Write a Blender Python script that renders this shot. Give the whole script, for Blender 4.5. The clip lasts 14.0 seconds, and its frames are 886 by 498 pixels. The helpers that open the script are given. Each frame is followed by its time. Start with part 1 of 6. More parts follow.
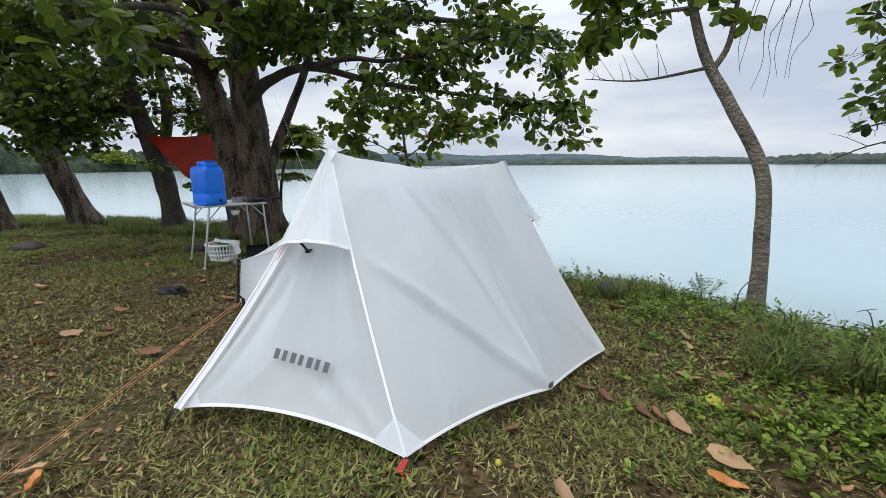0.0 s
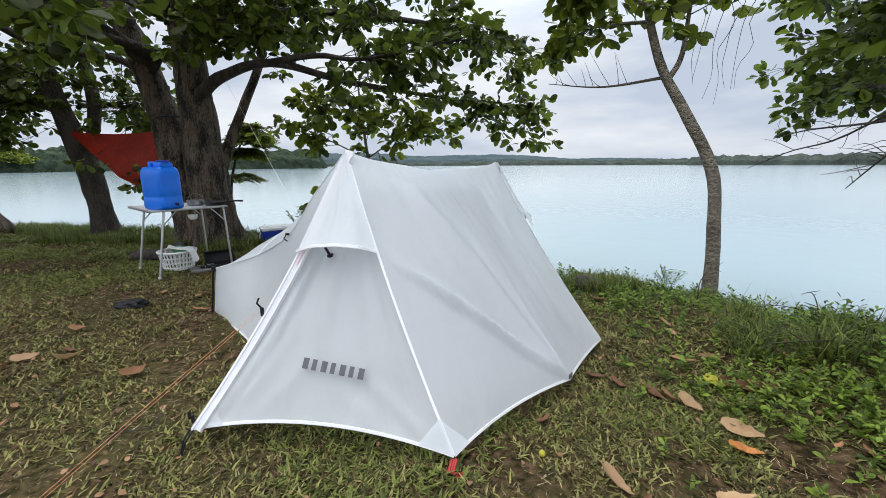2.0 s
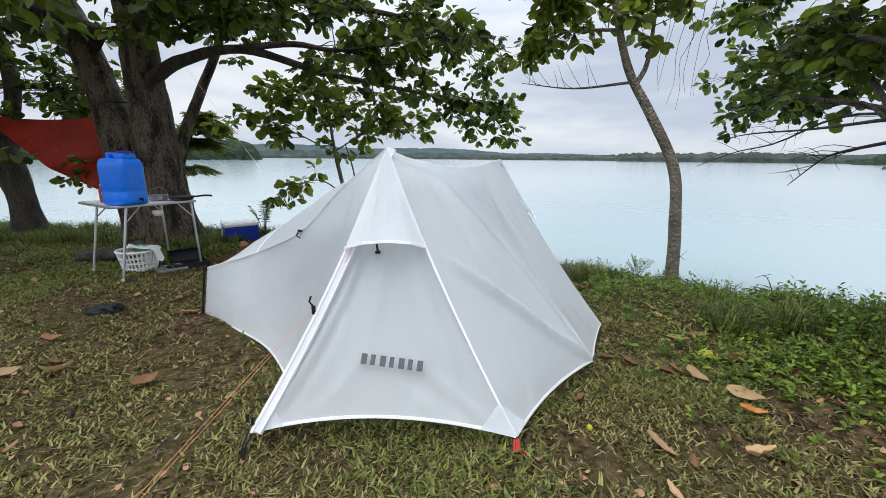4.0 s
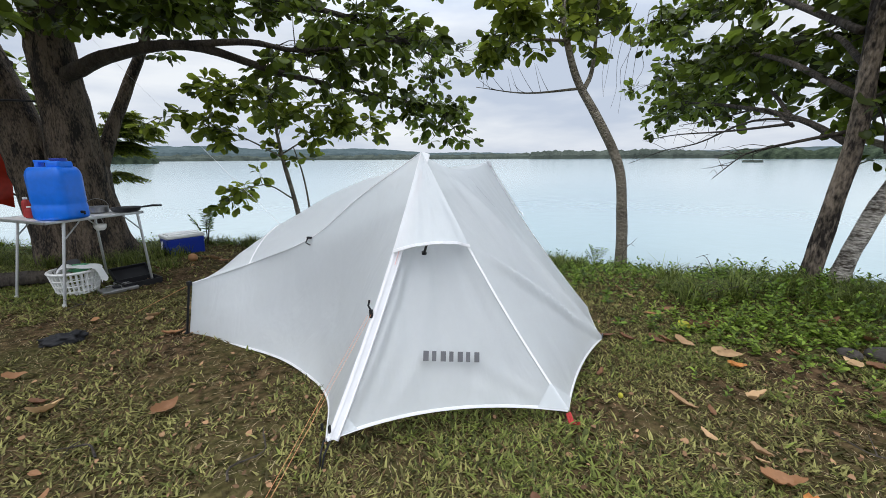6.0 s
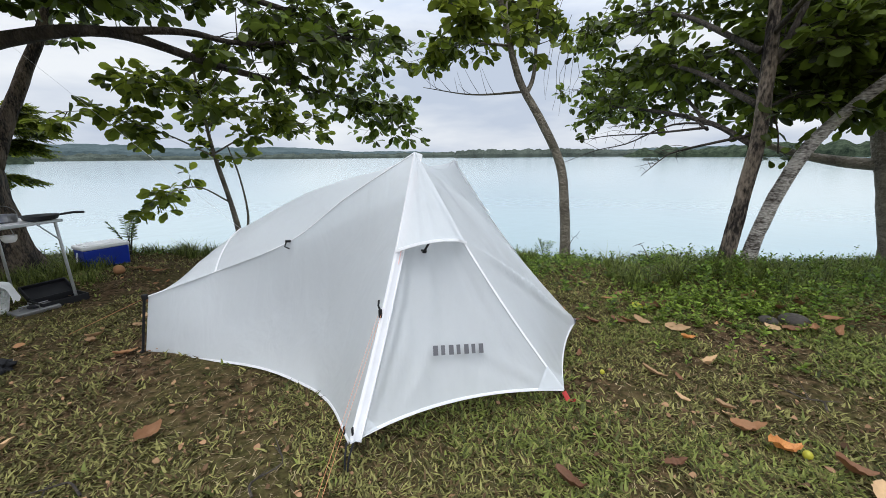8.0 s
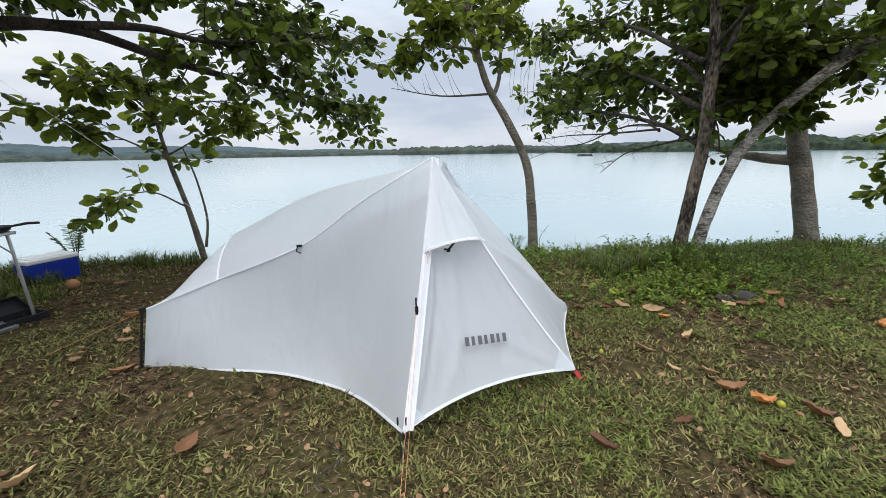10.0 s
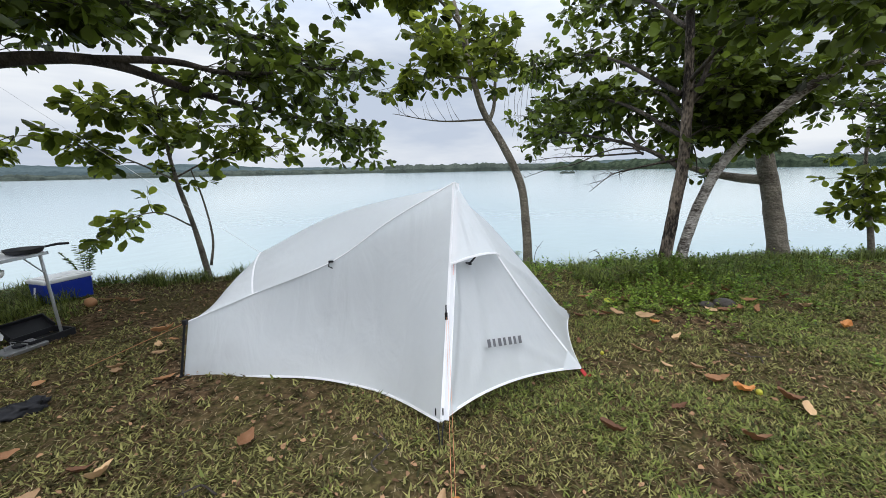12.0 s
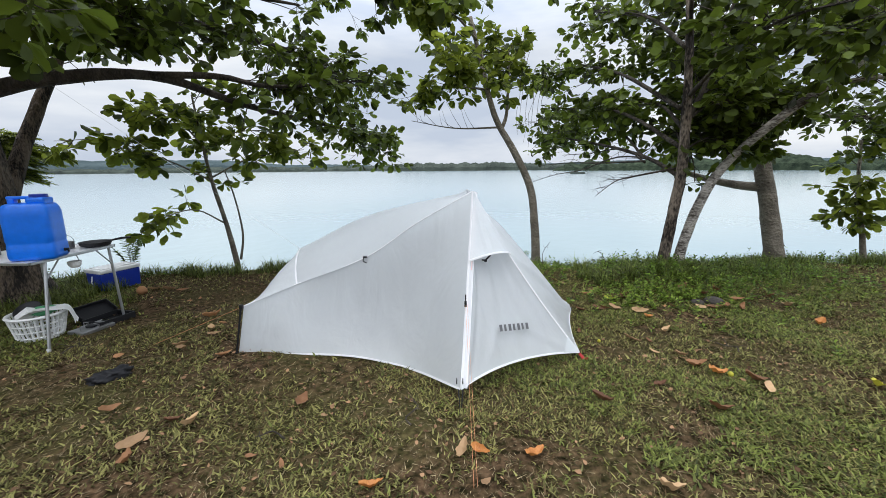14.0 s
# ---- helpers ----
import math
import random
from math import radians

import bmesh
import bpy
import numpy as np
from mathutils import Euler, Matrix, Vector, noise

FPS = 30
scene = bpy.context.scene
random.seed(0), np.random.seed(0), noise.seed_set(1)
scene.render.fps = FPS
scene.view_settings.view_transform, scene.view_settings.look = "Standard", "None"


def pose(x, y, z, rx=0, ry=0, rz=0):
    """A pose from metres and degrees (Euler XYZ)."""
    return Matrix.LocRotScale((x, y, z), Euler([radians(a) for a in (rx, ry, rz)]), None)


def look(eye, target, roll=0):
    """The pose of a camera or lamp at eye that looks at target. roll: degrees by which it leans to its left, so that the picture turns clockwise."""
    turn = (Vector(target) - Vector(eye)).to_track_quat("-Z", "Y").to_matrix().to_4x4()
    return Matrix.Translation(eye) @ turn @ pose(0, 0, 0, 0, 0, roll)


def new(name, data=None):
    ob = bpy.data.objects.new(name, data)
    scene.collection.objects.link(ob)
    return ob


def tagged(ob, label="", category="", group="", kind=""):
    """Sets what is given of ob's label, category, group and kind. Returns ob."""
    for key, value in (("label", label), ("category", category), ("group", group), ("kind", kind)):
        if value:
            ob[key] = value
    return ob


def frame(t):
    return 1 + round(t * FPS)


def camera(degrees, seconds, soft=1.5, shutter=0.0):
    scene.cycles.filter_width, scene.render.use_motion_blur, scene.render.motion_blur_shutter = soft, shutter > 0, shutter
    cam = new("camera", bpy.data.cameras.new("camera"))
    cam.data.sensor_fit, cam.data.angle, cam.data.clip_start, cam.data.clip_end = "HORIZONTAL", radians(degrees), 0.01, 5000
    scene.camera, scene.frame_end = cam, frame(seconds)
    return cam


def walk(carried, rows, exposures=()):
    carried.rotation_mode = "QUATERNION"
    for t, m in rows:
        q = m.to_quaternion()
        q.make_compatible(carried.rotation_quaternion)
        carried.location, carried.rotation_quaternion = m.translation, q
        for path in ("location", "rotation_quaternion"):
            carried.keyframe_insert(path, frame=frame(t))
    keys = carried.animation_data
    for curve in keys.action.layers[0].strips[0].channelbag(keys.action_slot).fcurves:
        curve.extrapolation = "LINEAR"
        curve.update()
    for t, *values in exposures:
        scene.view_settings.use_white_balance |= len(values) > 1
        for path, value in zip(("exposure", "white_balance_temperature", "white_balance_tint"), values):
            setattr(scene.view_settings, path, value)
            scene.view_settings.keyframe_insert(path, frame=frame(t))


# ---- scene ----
cam = camera(96.0, 14.0, soft=0.85)
PATH = [
    (0, (1.368, 3.312, 1.069), (1.336, 5.269, 0.655), -0.4),
    (0.5, (1.264, 3.272, 1.068), (1.303, 5.231, 0.669), -0.6),
    (1, (1.194, 3.266, 1.077), (1.291, 5.223, 0.678), -0.6),
    (1.5, (1.104, 3.301, 1.062), (1.27, 5.252, 0.657), -0.4),
    (2, (1.027, 3.316, 1.076), (1.274, 5.257, 0.662), -0.3),
    (2.5, (0.917, 3.314, 1.081), (1.255, 5.24, 0.663), 0.0),
    (4.8, (0.426, 3.373, 1.1), (1.073, 5.21, 0.645), 0.1),
    (5, (0.377, 3.386, 1.096), (1.067, 5.208, 0.644), -0.1),
    (5.5, (0.221, 3.404, 1.1), (1.005, 5.188, 0.65), -0.4),
    (6, (0.099, 3.422, 1.113), (0.966, 5.169, 0.668), -0.4),
    (6.5, (0.043, 3.462, 1.096), (0.995, 5.164, 0.65), -0.3),
    (7, (-0.043, 3.519, 1.088), (0.996, 5.166, 0.631), -0.4),
    (7.5, (-0.106, 3.544, 1.109), (1.001, 5.144, 0.647), -0.6),
    (8, (-0.188, 3.533, 1.122), (0.976, 5.096, 0.669), -0.5),
    (8.2, (-0.231, 3.527, 1.141), (0.947, 5.078, 0.687), -0.5),
    (10.3, (-0.576, 3.7, 1.16), (0.811, 5.067, 0.705), -1.0),
    (10.5, (-0.612, 3.711, 1.15), (0.788, 5.072, 0.717), -1.1),
    (11, (-0.703, 3.694, 1.182), (0.729, 5.028, 0.776), -1.4),
    (11.5, (-0.776, 3.654, 1.199), (0.667, 4.983, 0.81), -1.3),
    (12, (-0.842, 3.627, 1.207), (0.584, 4.975, 0.82), -1.2),
    (12.5, (-0.888, 3.611, 1.223), (0.519, 4.978, 0.834), -1.1),
    (13, (-0.937, 3.564, 1.233), (0.451, 4.948, 0.839), -0.8),
    (13.5, (-1.054, 3.486, 1.256), (0.329, 4.879, 0.867), -0.6),
    (14, (-1.166, 3.421, 1.283), (0.23, 4.798, 0.89), -0.5),
]
walk(cam, [(t, look(eye, target, roll)) for t, eye, target, roll in PATH])

# ---- sky, sun and exposure ----
def make_world():
    world = bpy.data.worlds.new("sky")
    world.use_nodes = True
    nt = world.node_tree
    nt.nodes.clear()
    out = nt.nodes.new("ShaderNodeOutputWorld")
    bg = nt.nodes.new("ShaderNodeBackground")
    sky = nt.nodes.new("ShaderNodeTexSky")
    sky.sky_type, sky.sun_disc = "NISHITA", False
    sky.sun_elevation, sky.sun_rotation = radians(72), radians(SUN_TURN)
    sky.air_density, sky.dust_density, sky.ozone_density = 1.0, 3.0, 1.0
    # an overcast layer over the clear sky: pale cloud with soft grey streaks
    tc = nt.nodes.new("ShaderNodeTexCoord")
    mp = nt.nodes.new("ShaderNodeMapping")
    mp.inputs["Scale"].default_value = (1.3, 1.3, 5.5)
    n1 = nt.nodes.new("ShaderNodeTexNoise")
    n1.inputs["Scale"].default_value, n1.inputs["Detail"].default_value, n1.inputs["Roughness"].default_value = 1.7, 5.0, 0.5
    ramp = nt.nodes.new("ShaderNodeValToRGB")
    e = ramp.color_ramp.elements
    e[0].position, e[0].color = 0.38, (6.1, 6.9, 8.3, 1)
    e[1].position, e[1].color = 0.62, (9.7, 10.1, 10.6, 1)
    mix = nt.nodes.new("ShaderNodeMixRGB")
    mix.inputs[0].default_value = 0.93
    nt.links.new(tc.outputs["Generated"], mp.inputs["Vector"])
    nt.links.new(mp.outputs[0], n1.inputs["Vector"])
    nt.links.new(n1.outputs["Fac"], ramp.inputs[0])
    nt.links.new(sky.outputs[0], mix.inputs[1])
    nt.links.new(ramp.outputs[0], mix.inputs[2])
    # an overcast dome is brighter overhead than at the horizon
    sep = nt.nodes.new("ShaderNodeSeparateXYZ")
    nt.links.new(tc.outputs["Generated"], sep.inputs[0])
    dome = nt.nodes.new("ShaderNodeMapRange")
    dome.inputs["From Min"].default_value, dome.inputs["From Max"].default_value = 0.25, 1.0
    dome.inputs["To Min"].default_value, dome.inputs["To Max"].default_value = 1.0, 3.7
    nt.links.new(sep.outputs["Z"], dome.inputs["Value"])
    mul = nt.nodes.new("ShaderNodeMixRGB")
    mul.blend_type = "MULTIPLY"
    mul.inputs[0].default_value = 1.0
    nt.links.new(mix.outputs[0], mul.inputs[1])
    nt.links.new(dome.outputs[0], mul.inputs[2])
    nt.links.new(mul.outputs[0], bg.inputs[0])
    bg.inputs[1].default_value = 0.1
    nt.links.new(bg.outputs[0], out.inputs[0])
    scene.world = world


SUN_TURN = 249.0
make_world()
sun = new("sun", bpy.data.lights.new("sun", "SUN"))
sun.data.energy, sun.data.angle, sun.data.color = 1.4, radians(40), (1.0, 0.97, 0.92)
sun.matrix_world = look((-8, 1.5, 30), (1, 5, 0))
scene.view_settings.exposure = -0.08


# ---- materials ----
def material(name, color, rough=0.6, metal=0.0, vary=0.15, scale=6.0, bump=0.0, bump_scale=60.0, color2=None, translucent=0.0,
             island=0.0, stretch=(1, 1, 1), spec=0.5, clear=0.0, obj_random=0.0, relief=0.02, color0=None, sharp=0.0):
    """A node material: two colours mixed by large and fine noise, with fine relief; island: variation from piece to piece."""
    m = bpy.data.materials.new(name)
    m.use_nodes = True
    nt = m.node_tree
    b = nt.nodes["Principled BSDF"]
    b.inputs["Roughness"].default_value, b.inputs["Metallic"].default_value = rough, metal
    b.inputs["Specular IOR Level"].default_value = spec
    tc = nt.nodes.new("ShaderNodeTexCoord")
    mp = nt.nodes.new("ShaderNodeMapping")
    mp.inputs["Scale"].default_value = stretch
    nt.links.new(tc.outputs["Object"], mp.inputs["Vector"])
    big = nt.nodes.new("ShaderNodeTexNoise")
    big.inputs["Scale"].default_value, big.inputs["Detail"].default_value = scale, 3.0
    fine = nt.nodes.new("ShaderNodeTexNoise")
    fine.inputs["Scale"].default_value, fine.inputs["Detail"].default_value = scale * 9, 4.0
    nt.links.new(mp.outputs[0], big.inputs["Vector"])
    nt.links.new(mp.outputs[0], fine.inputs["Vector"])
    add = nt.nodes.new("ShaderNodeMath")
    add.operation = "MULTIPLY_ADD"
    add.inputs[1].default_value = 0.45
    nt.links.new(fine.outputs["Fac"], add.inputs[0])
    half = nt.nodes.new("ShaderNodeMath")
    half.operation = "MULTIPLY"
    half.inputs[1].default_value = 0.55
    nt.links.new(big.outputs["Fac"], half.inputs[0])
    nt.links.new(half.outputs[0], add.inputs[2])
    fac = add.outputs[0]
    if island:
        geo = nt.nodes.new("ShaderNodeNewGeometry")
        sw = nt.nodes.new("ShaderNodeMixRGB")
        sw.inputs[0].default_value = island
        nt.links.new(fac, sw.inputs[1])
        nt.links.new(geo.outputs["Random Per Island"], sw.inputs[2])
        fac = sw.outputs[0]
    if obj_random:
        inf = nt.nodes.new("ShaderNodeObjectInfo")
        sw = nt.nodes.new("ShaderNodeMixRGB")
        sw.inputs[0].default_value = obj_random
        nt.links.new(fac, sw.inputs[1])
        nt.links.new(inf.outputs["Random"], sw.inputs[2])
        fac = sw.outputs[0]
    ramp = nt.nodes.new("ShaderNodeValToRGB")
    c1 = tuple(max(0.0, c * (1 - vary)) for c in color)
    c2 = color2 or tuple(min(1.0, c * (1 + vary)) for c in color)
    lo, hi = (0.32, 0.68) if not (island or obj_random) else (0.1, 0.9)
    lo, hi = lo + (0.5 - lo) * sharp, hi - (hi - 0.5) * sharp
    ramp.color_ramp.elements[0].position, ramp.color_ramp.elements[0].color = lo, (*c1, 1)
    ramp.color_ramp.elements[1].position, ramp.color_ramp.elements[1].color = hi, (*c2, 1)
    if color0:
        mid = ramp.color_ramp.elements.new(0.42)
        mid.color = (*c1, 1)
        ramp.color_ramp.elements[0].color = (*color0, 1)
    nt.links.new(fac, ramp.inputs[0])
    nt.links.new(ramp.outputs[0], b.inputs["Base Color"])
    if clear:
        b.inputs["Coat Weight"].default_value = clear
    if bump:
        bn = nt.nodes.new("ShaderNodeTexNoise")
        bn.inputs["Scale"].default_value, bn.inputs["Detail"].default_value = bump_scale, 5.0
        nt.links.new(mp.outputs[0], bn.inputs["Vector"])
        bp = nt.nodes.new("ShaderNodeBump")
        bp.inputs["Strength"].default_value, bp.inputs["Distance"].default_value = bump, relief
        nt.links.new(bn.outputs["Fac"], bp.inputs["Height"])
        nt.links.new(bp.outputs[0], b.inputs["Normal"])
    if translucent:
        tr = nt.nodes.new("ShaderNodeBsdfTranslucent")
        nt.links.new(ramp.outputs[0], tr.inputs["Color"])
        mx = nt.nodes.new("ShaderNodeMixShader")
        mx.inputs[0].default_value = translucent
        nt.links.new(b.outputs[0], mx.inputs[1])
        nt.links.new(tr.outputs[0], mx.inputs[2])
        nt.links.new(mx.outputs[0], nt.nodes["Material Output"].inputs["Surface"])
    return m


def water_material():
    m = bpy.data.materials.new("lake_water")
    m.use_nodes = True
    nt = m.node_tree
    b = nt.nodes["Principled BSDF"]
    b.inputs["Base Color"].default_value = (0.27, 0.345, 0.355, 1)
    b.inputs["Roughness"].default_value = 0.12
    b.inputs["IOR"].default_value = 1.33
    tc = nt.nodes.new("ShaderNodeTexCoord")
    n = nt.nodes.new("ShaderNodeTexNoise")
    n.inputs["Scale"].default_value, n.inputs["Detail"].default_value = 1.6, 4.0
    nt.links.new(tc.outputs["Object"], n.inputs["Vector"])
    bp = nt.nodes.new("ShaderNodeBump")
    bp.inputs["Strength"].default_value, bp.inputs["Distance"].default_value = 0.1, 0.1
    nt.links.new(n.outputs["Fac"], bp.inputs["Height"])
    nt.links.new(bp.outputs[0], b.inputs["Normal"])
    return m


def fabric_material(name, color, see=0.08, thick=0.42):
    """Thin coated tent cloth: part diffuse, part translucent, slightly see-through, with soft creases."""
    m = material(name, color, rough=0.42, vary=0.03, scale=3.0, spec=0.35)
    nt = m.node_tree
    b = nt.nodes["Principled BSDF"]
    tc = nt.nodes.new("ShaderNodeTexCoord")
    wave = nt.nodes.new("ShaderNodeTexNoise")
    wave.inputs["Scale"].default_value, wave.inputs["Detail"].default_value, wave.inputs["Distortion"].default_value = 5.0, 4.0, 0.6
    mp = nt.nodes.new("ShaderNodeMapping")
    mp.inputs["Scale"].default_value = (1.0, 1.0, 0.35)
    nt.links.new(tc.outputs["Object"], mp.inputs["Vector"])
    nt.links.new(mp.outputs[0], wave.inputs["Vector"])
    bp = nt.nodes.new("ShaderNodeBump")
    bp.inputs["Strength"].default_value, bp.inputs["Distance"].default_value = 0.3, 0.05
    nt.links.new(wave.outputs["Fac"], bp.inputs["Height"])
    nt.links.new(bp.outputs[0], b.inputs["Normal"])
    # sharp tension creases over the soft ones
    crease = nt.nodes.new("ShaderNodeTexNoise")
    crease.noise_type = "RIDGED_MULTIFRACTAL"
    crease.inputs["Scale"].default_value, crease.inputs["Detail"].default_value = 3.6, 4.0
    crease.inputs["Distortion"].default_value = 0.8
    nt.links.new(mp.outputs[0], crease.inputs["Vector"])
    bc = nt.nodes.new("ShaderNodeBump")
    bc.inputs["Strength"].default_value, bc.inputs["Distance"].default_value = 0.4, 0.016
    nt.links.new(crease.outputs["Fac"], bc.inputs["Height"])
    nt.links.new(bp.outputs[0], bc.inputs["Normal"])
    nt.links.new(bc.outputs[0], b.inputs["Normal"])
    tr = nt.nodes.new("ShaderNodeBsdfTranslucent")
    tr.inputs["Color"].default_value = (*color, 1)
    nt.links.new(bc.outputs[0], tr.inputs["Normal"])
    tp = nt.nodes.new("ShaderNodeBsdfTransparent")
    m1, m2 = nt.nodes.new("ShaderNodeMixShader"), nt.nodes.new("ShaderNodeMixShader")
    m1.inputs[0].default_value, m2.inputs[0].default_value = thick, see
    nt.links.new(b.outputs[0], m1.inputs[1])
    nt.links.new(tr.outputs[0], m1.inputs[2])
    nt.links.new(m1.outputs[0], m2.inputs[1])
    nt.links.new(tp.outputs[0], m2.inputs[2])
    nt.links.new(m2.outputs[0], nt.nodes["Material Output"].inputs["Surface"])
    return m


def ground_material():
    """Trodden brown soil with dry straw and mossy green patches."""
    m = bpy.data.materials.new("trodden_soil")
    m.use_nodes = True
    nt = m.node_tree
    b = nt.nodes["Principled BSDF"]
    b.inputs["Roughness"].default_value = 0.95
    b.inputs["Specular IOR Level"].default_value = 0.03
    tc = nt.nodes.new("ShaderNodeTexCoord")

    def noise_of(scale, detail):
        n = nt.nodes.new("ShaderNodeTexNoise")
        n.inputs["Scale"].default_value, n.inputs["Detail"].default_value = scale, detail
        nt.links.new(tc.outputs["Object"], n.inputs["Vector"])
        return n.outputs["Fac"]

    def ramp_of(fac, p0, c0, p1, c1):
        r = nt.nodes.new("ShaderNodeValToRGB")
        r.color_ramp.elements[0].position, r.color_ramp.elements[0].color = p0, (*c0, 1)
        r.color_ramp.elements[1].position, r.color_ramp.elements[1].color = p1, (*c1, 1)
        nt.links.new(fac, r.inputs[0])
        return r.outputs[0]

    soil = ramp_of(noise_of(26.0, 6.0), 0.36, (0.008, 0.005, 0.003), 0.72, (0.145, 0.09, 0.052))
    green = ramp_of(noise_of(40.0, 6.0), 0.3, (0.02, 0.02, 0.007), 0.7, (0.09, 0.084, 0.031))
    mask = ramp_of(noise_of(1.3, 5.0), 0.4, (0.1, 0.1, 0.1), 0.64, (0.85, 0.85, 0.85))
    mx = nt.nodes.new("ShaderNodeMixRGB")
    nt.links.new(mask, mx.inputs[0])
    nt.links.new(soil, mx.inputs[1])
    nt.links.new(green, mx.inputs[2])
    nt.links.new(mx.outputs[0], b.inputs["Base Color"])
    bp = nt.nodes.new("ShaderNodeBump")
    bp.inputs["Strength"].default_value, bp.inputs["Distance"].default_value = 0.7, 0.03
    nt.links.new(noise_of(45.0, 6.0), bp.inputs["Height"])
    nt.links.new(bp.outputs[0], b.inputs["Normal"])
    return m


M_GROUND = ground_material()
M_WATER = water_material()
M_FLY = fabric_material("tent_fly_cloth", (0.82, 0.85, 0.87), see=0.22)
M_FLAP = fabric_material("zip_flap_cloth", (0.84, 0.84, 0.86), see=0.05, thick=0.3)
# inner cloth coloured darker than it is, to read as shade through the fly
M_INNER = fabric_material("darkened_inner_cloth", (0.2, 0.215, 0.23), see=0.03, thick=0.12)
M_TAPE = material("white_seam_tape", (0.86, 0.86, 0.88), rough=0.45, vary=0.03, translucent=0.2)
M_PINK = material("coral_cord", (0.72, 0.3, 0.14), rough=0.6)
M_PALEPINK = material("pale_pink_cord", (0.8, 0.55, 0.53), rough=0.6)
M_BLACK = material("black_plastic", (0.012, 0.012, 0.014), rough=0.55, spec=0.25)
M_GREYINK = material("grey_ink", (0.1, 0.1, 0.11), rough=0.6)
M_RED = material("red_webbing", (0.34, 0.022, 0.02), rough=0.7, vary=0.25)
M_POLE = material("grey_pole", (0.35, 0.36, 0.37), rough=0.35, metal=0.8)
M_BARK = material("rough_brown_bark", (0.036, 0.026, 0.019), rough=0.95, vary=0.65, scale=9.0, bump=1.0, bump_scale=22.0, stretch=(1, 1, 0.3), color2=(0.15, 0.112, 0.08), relief=0.1, sharp=0.6)
M_BARK_DARK = material("dark_bark", (0.022, 0.017, 0.014), rough=0.95, vary=0.5, scale=7.0, bump=1.0, bump_scale=26.0, stretch=(1, 1, 0.4), color2=(0.085, 0.068, 0.052), relief=0.05)
M_BARK_GREY = material("grey_ringed_bark", (0.15, 0.122, 0.092), rough=0.9, vary=0.5, scale=6.0, bump=0.8, bump_scale=30.0, stretch=(0.9, 0.9, 1.2), color2=(0.29, 0.255, 0.2), relief=0.04)
M_BARK_PALE = material("pale_lichen_bark", (0.1, 0.08, 0.064), rough=0.9, vary=0.35, scale=4.5, bump=0.8, bump_scale=30.0, stretch=(0.8, 0.8, 2.2), color2=(0.52, 0.48, 0.43), relief=0.04, sharp=0.5)
M_BARK_FLAKY = material("flaking_brown_bark", (0.04, 0.027, 0.02), rough=0.95, vary=0.6, scale=6.0, bump=1.0, bump_scale=24.0, stretch=(1, 1, 0.35), color2=(0.24, 0.19, 0.145), relief=0.08, sharp=0.6)
M_LEAF = material("broad_green_leaf", (0.04, 0.056, 0.006), rough=0.4, vary=0.6, island=0.8, scale=4.0, color2=(0.165, 0.225, 0.03), translucent=0.5, spec=0.3)
M_LEAF_LIGHT = material("young_green_leaf", (0.06, 0.095, 0.014), rough=0.42, vary=0.5, island=0.8, scale=4.0, color2=(0.27, 0.32, 0.04), translucent=0.6, spec=0.3)
M_GRASS = material("short_grass", (0.055, 0.056, 0.019), rough=0.6, vary=0.4, island=0.74, scale=1.4, color2=(0.36, 0.34, 0.12), color0=(0.15, 0.095, 0.048), translucent=0.3, spec=0.12)
M_CARPET = material("carpet_grass", (0.04, 0.05, 0.013), rough=0.55, vary=0.5, island=0.72, scale=1.4, color2=(0.26, 0.3, 0.07), translucent=0.35, spec=0.2)
M_BANK_GRASS = material("bank_grass_blade", (0.035, 0.052, 0.013), rough=0.55, vary=0.5, island=0.75, scale=1.2, color2=(0.22, 0.27, 0.06), translucent=0.42, spec=0.3)
M_STRAW = material("dry_straw", (0.14, 0.1, 0.058), rough=0.85, vary=0.5, island=0.85, color2=(0.42, 0.34, 0.2), spec=0.2)
M_WEED = material("weed_leaf", (0.03, 0.06, 0.008), rough=0.45, vary=0.65, island=0.7, scale=3.0, color2=(0.19, 0.31, 0.035), translucent=0.4, spec=0.3)
M_WEED_BRIGHT = material("bright_weed_leaf", (0.045, 0.085, 0.011), rough=0.45, vary=0.55, island=0.75, scale=3.0, color2=(0.3, 0.42, 0.06), translucent=0.45, spec=0.3)
M_CRUMB = material("crumbled_leaf", (0.05, 0.026, 0.014), rough=0.85, vary=0.5, island=0.85, scale=8.0, color2=(0.34, 0.2, 0.11), spec=0.15)
M_LITTER = material("fallen_leaf_brown", (0.16, 0.06, 0.025), rough=0.7, vary=0.45, obj_random=0.7, scale=22.0, bump=0.6, bump_scale=70, relief=0.006, color2=(0.42, 0.21, 0.09), translucent=0.15)
M_LITTER_TAN = material("fallen_leaf_tan", (0.3, 0.17, 0.08), rough=0.7, vary=0.3, obj_random=0.6, scale=22.0, bump=0.6, bump_scale=70, relief=0.006, color2=(0.55, 0.36, 0.19), translucent=0.15)
M_LITTER_ORANGE = material("fallen_leaf_orange", (0.45, 0.14, 0.03), rough=0.6, vary=0.3, scale=22.0, bump=0.6, bump_scale=70, relief=0.006, color2=(0.62, 0.27, 0.07), translucent=0.2)
M_LITTER_YELLOW = material("fallen_leaf_yellow", (0.45, 0.42, 0.04), rough=0.6, vary=0.3, scale=9.0, translucent=0.2)
M_BLUE = material("blue_plastic", (0.002, 0.17, 0.82), rough=0.33, vary=0.12, scale=3.0, bump=0.06, bump_scale=20)
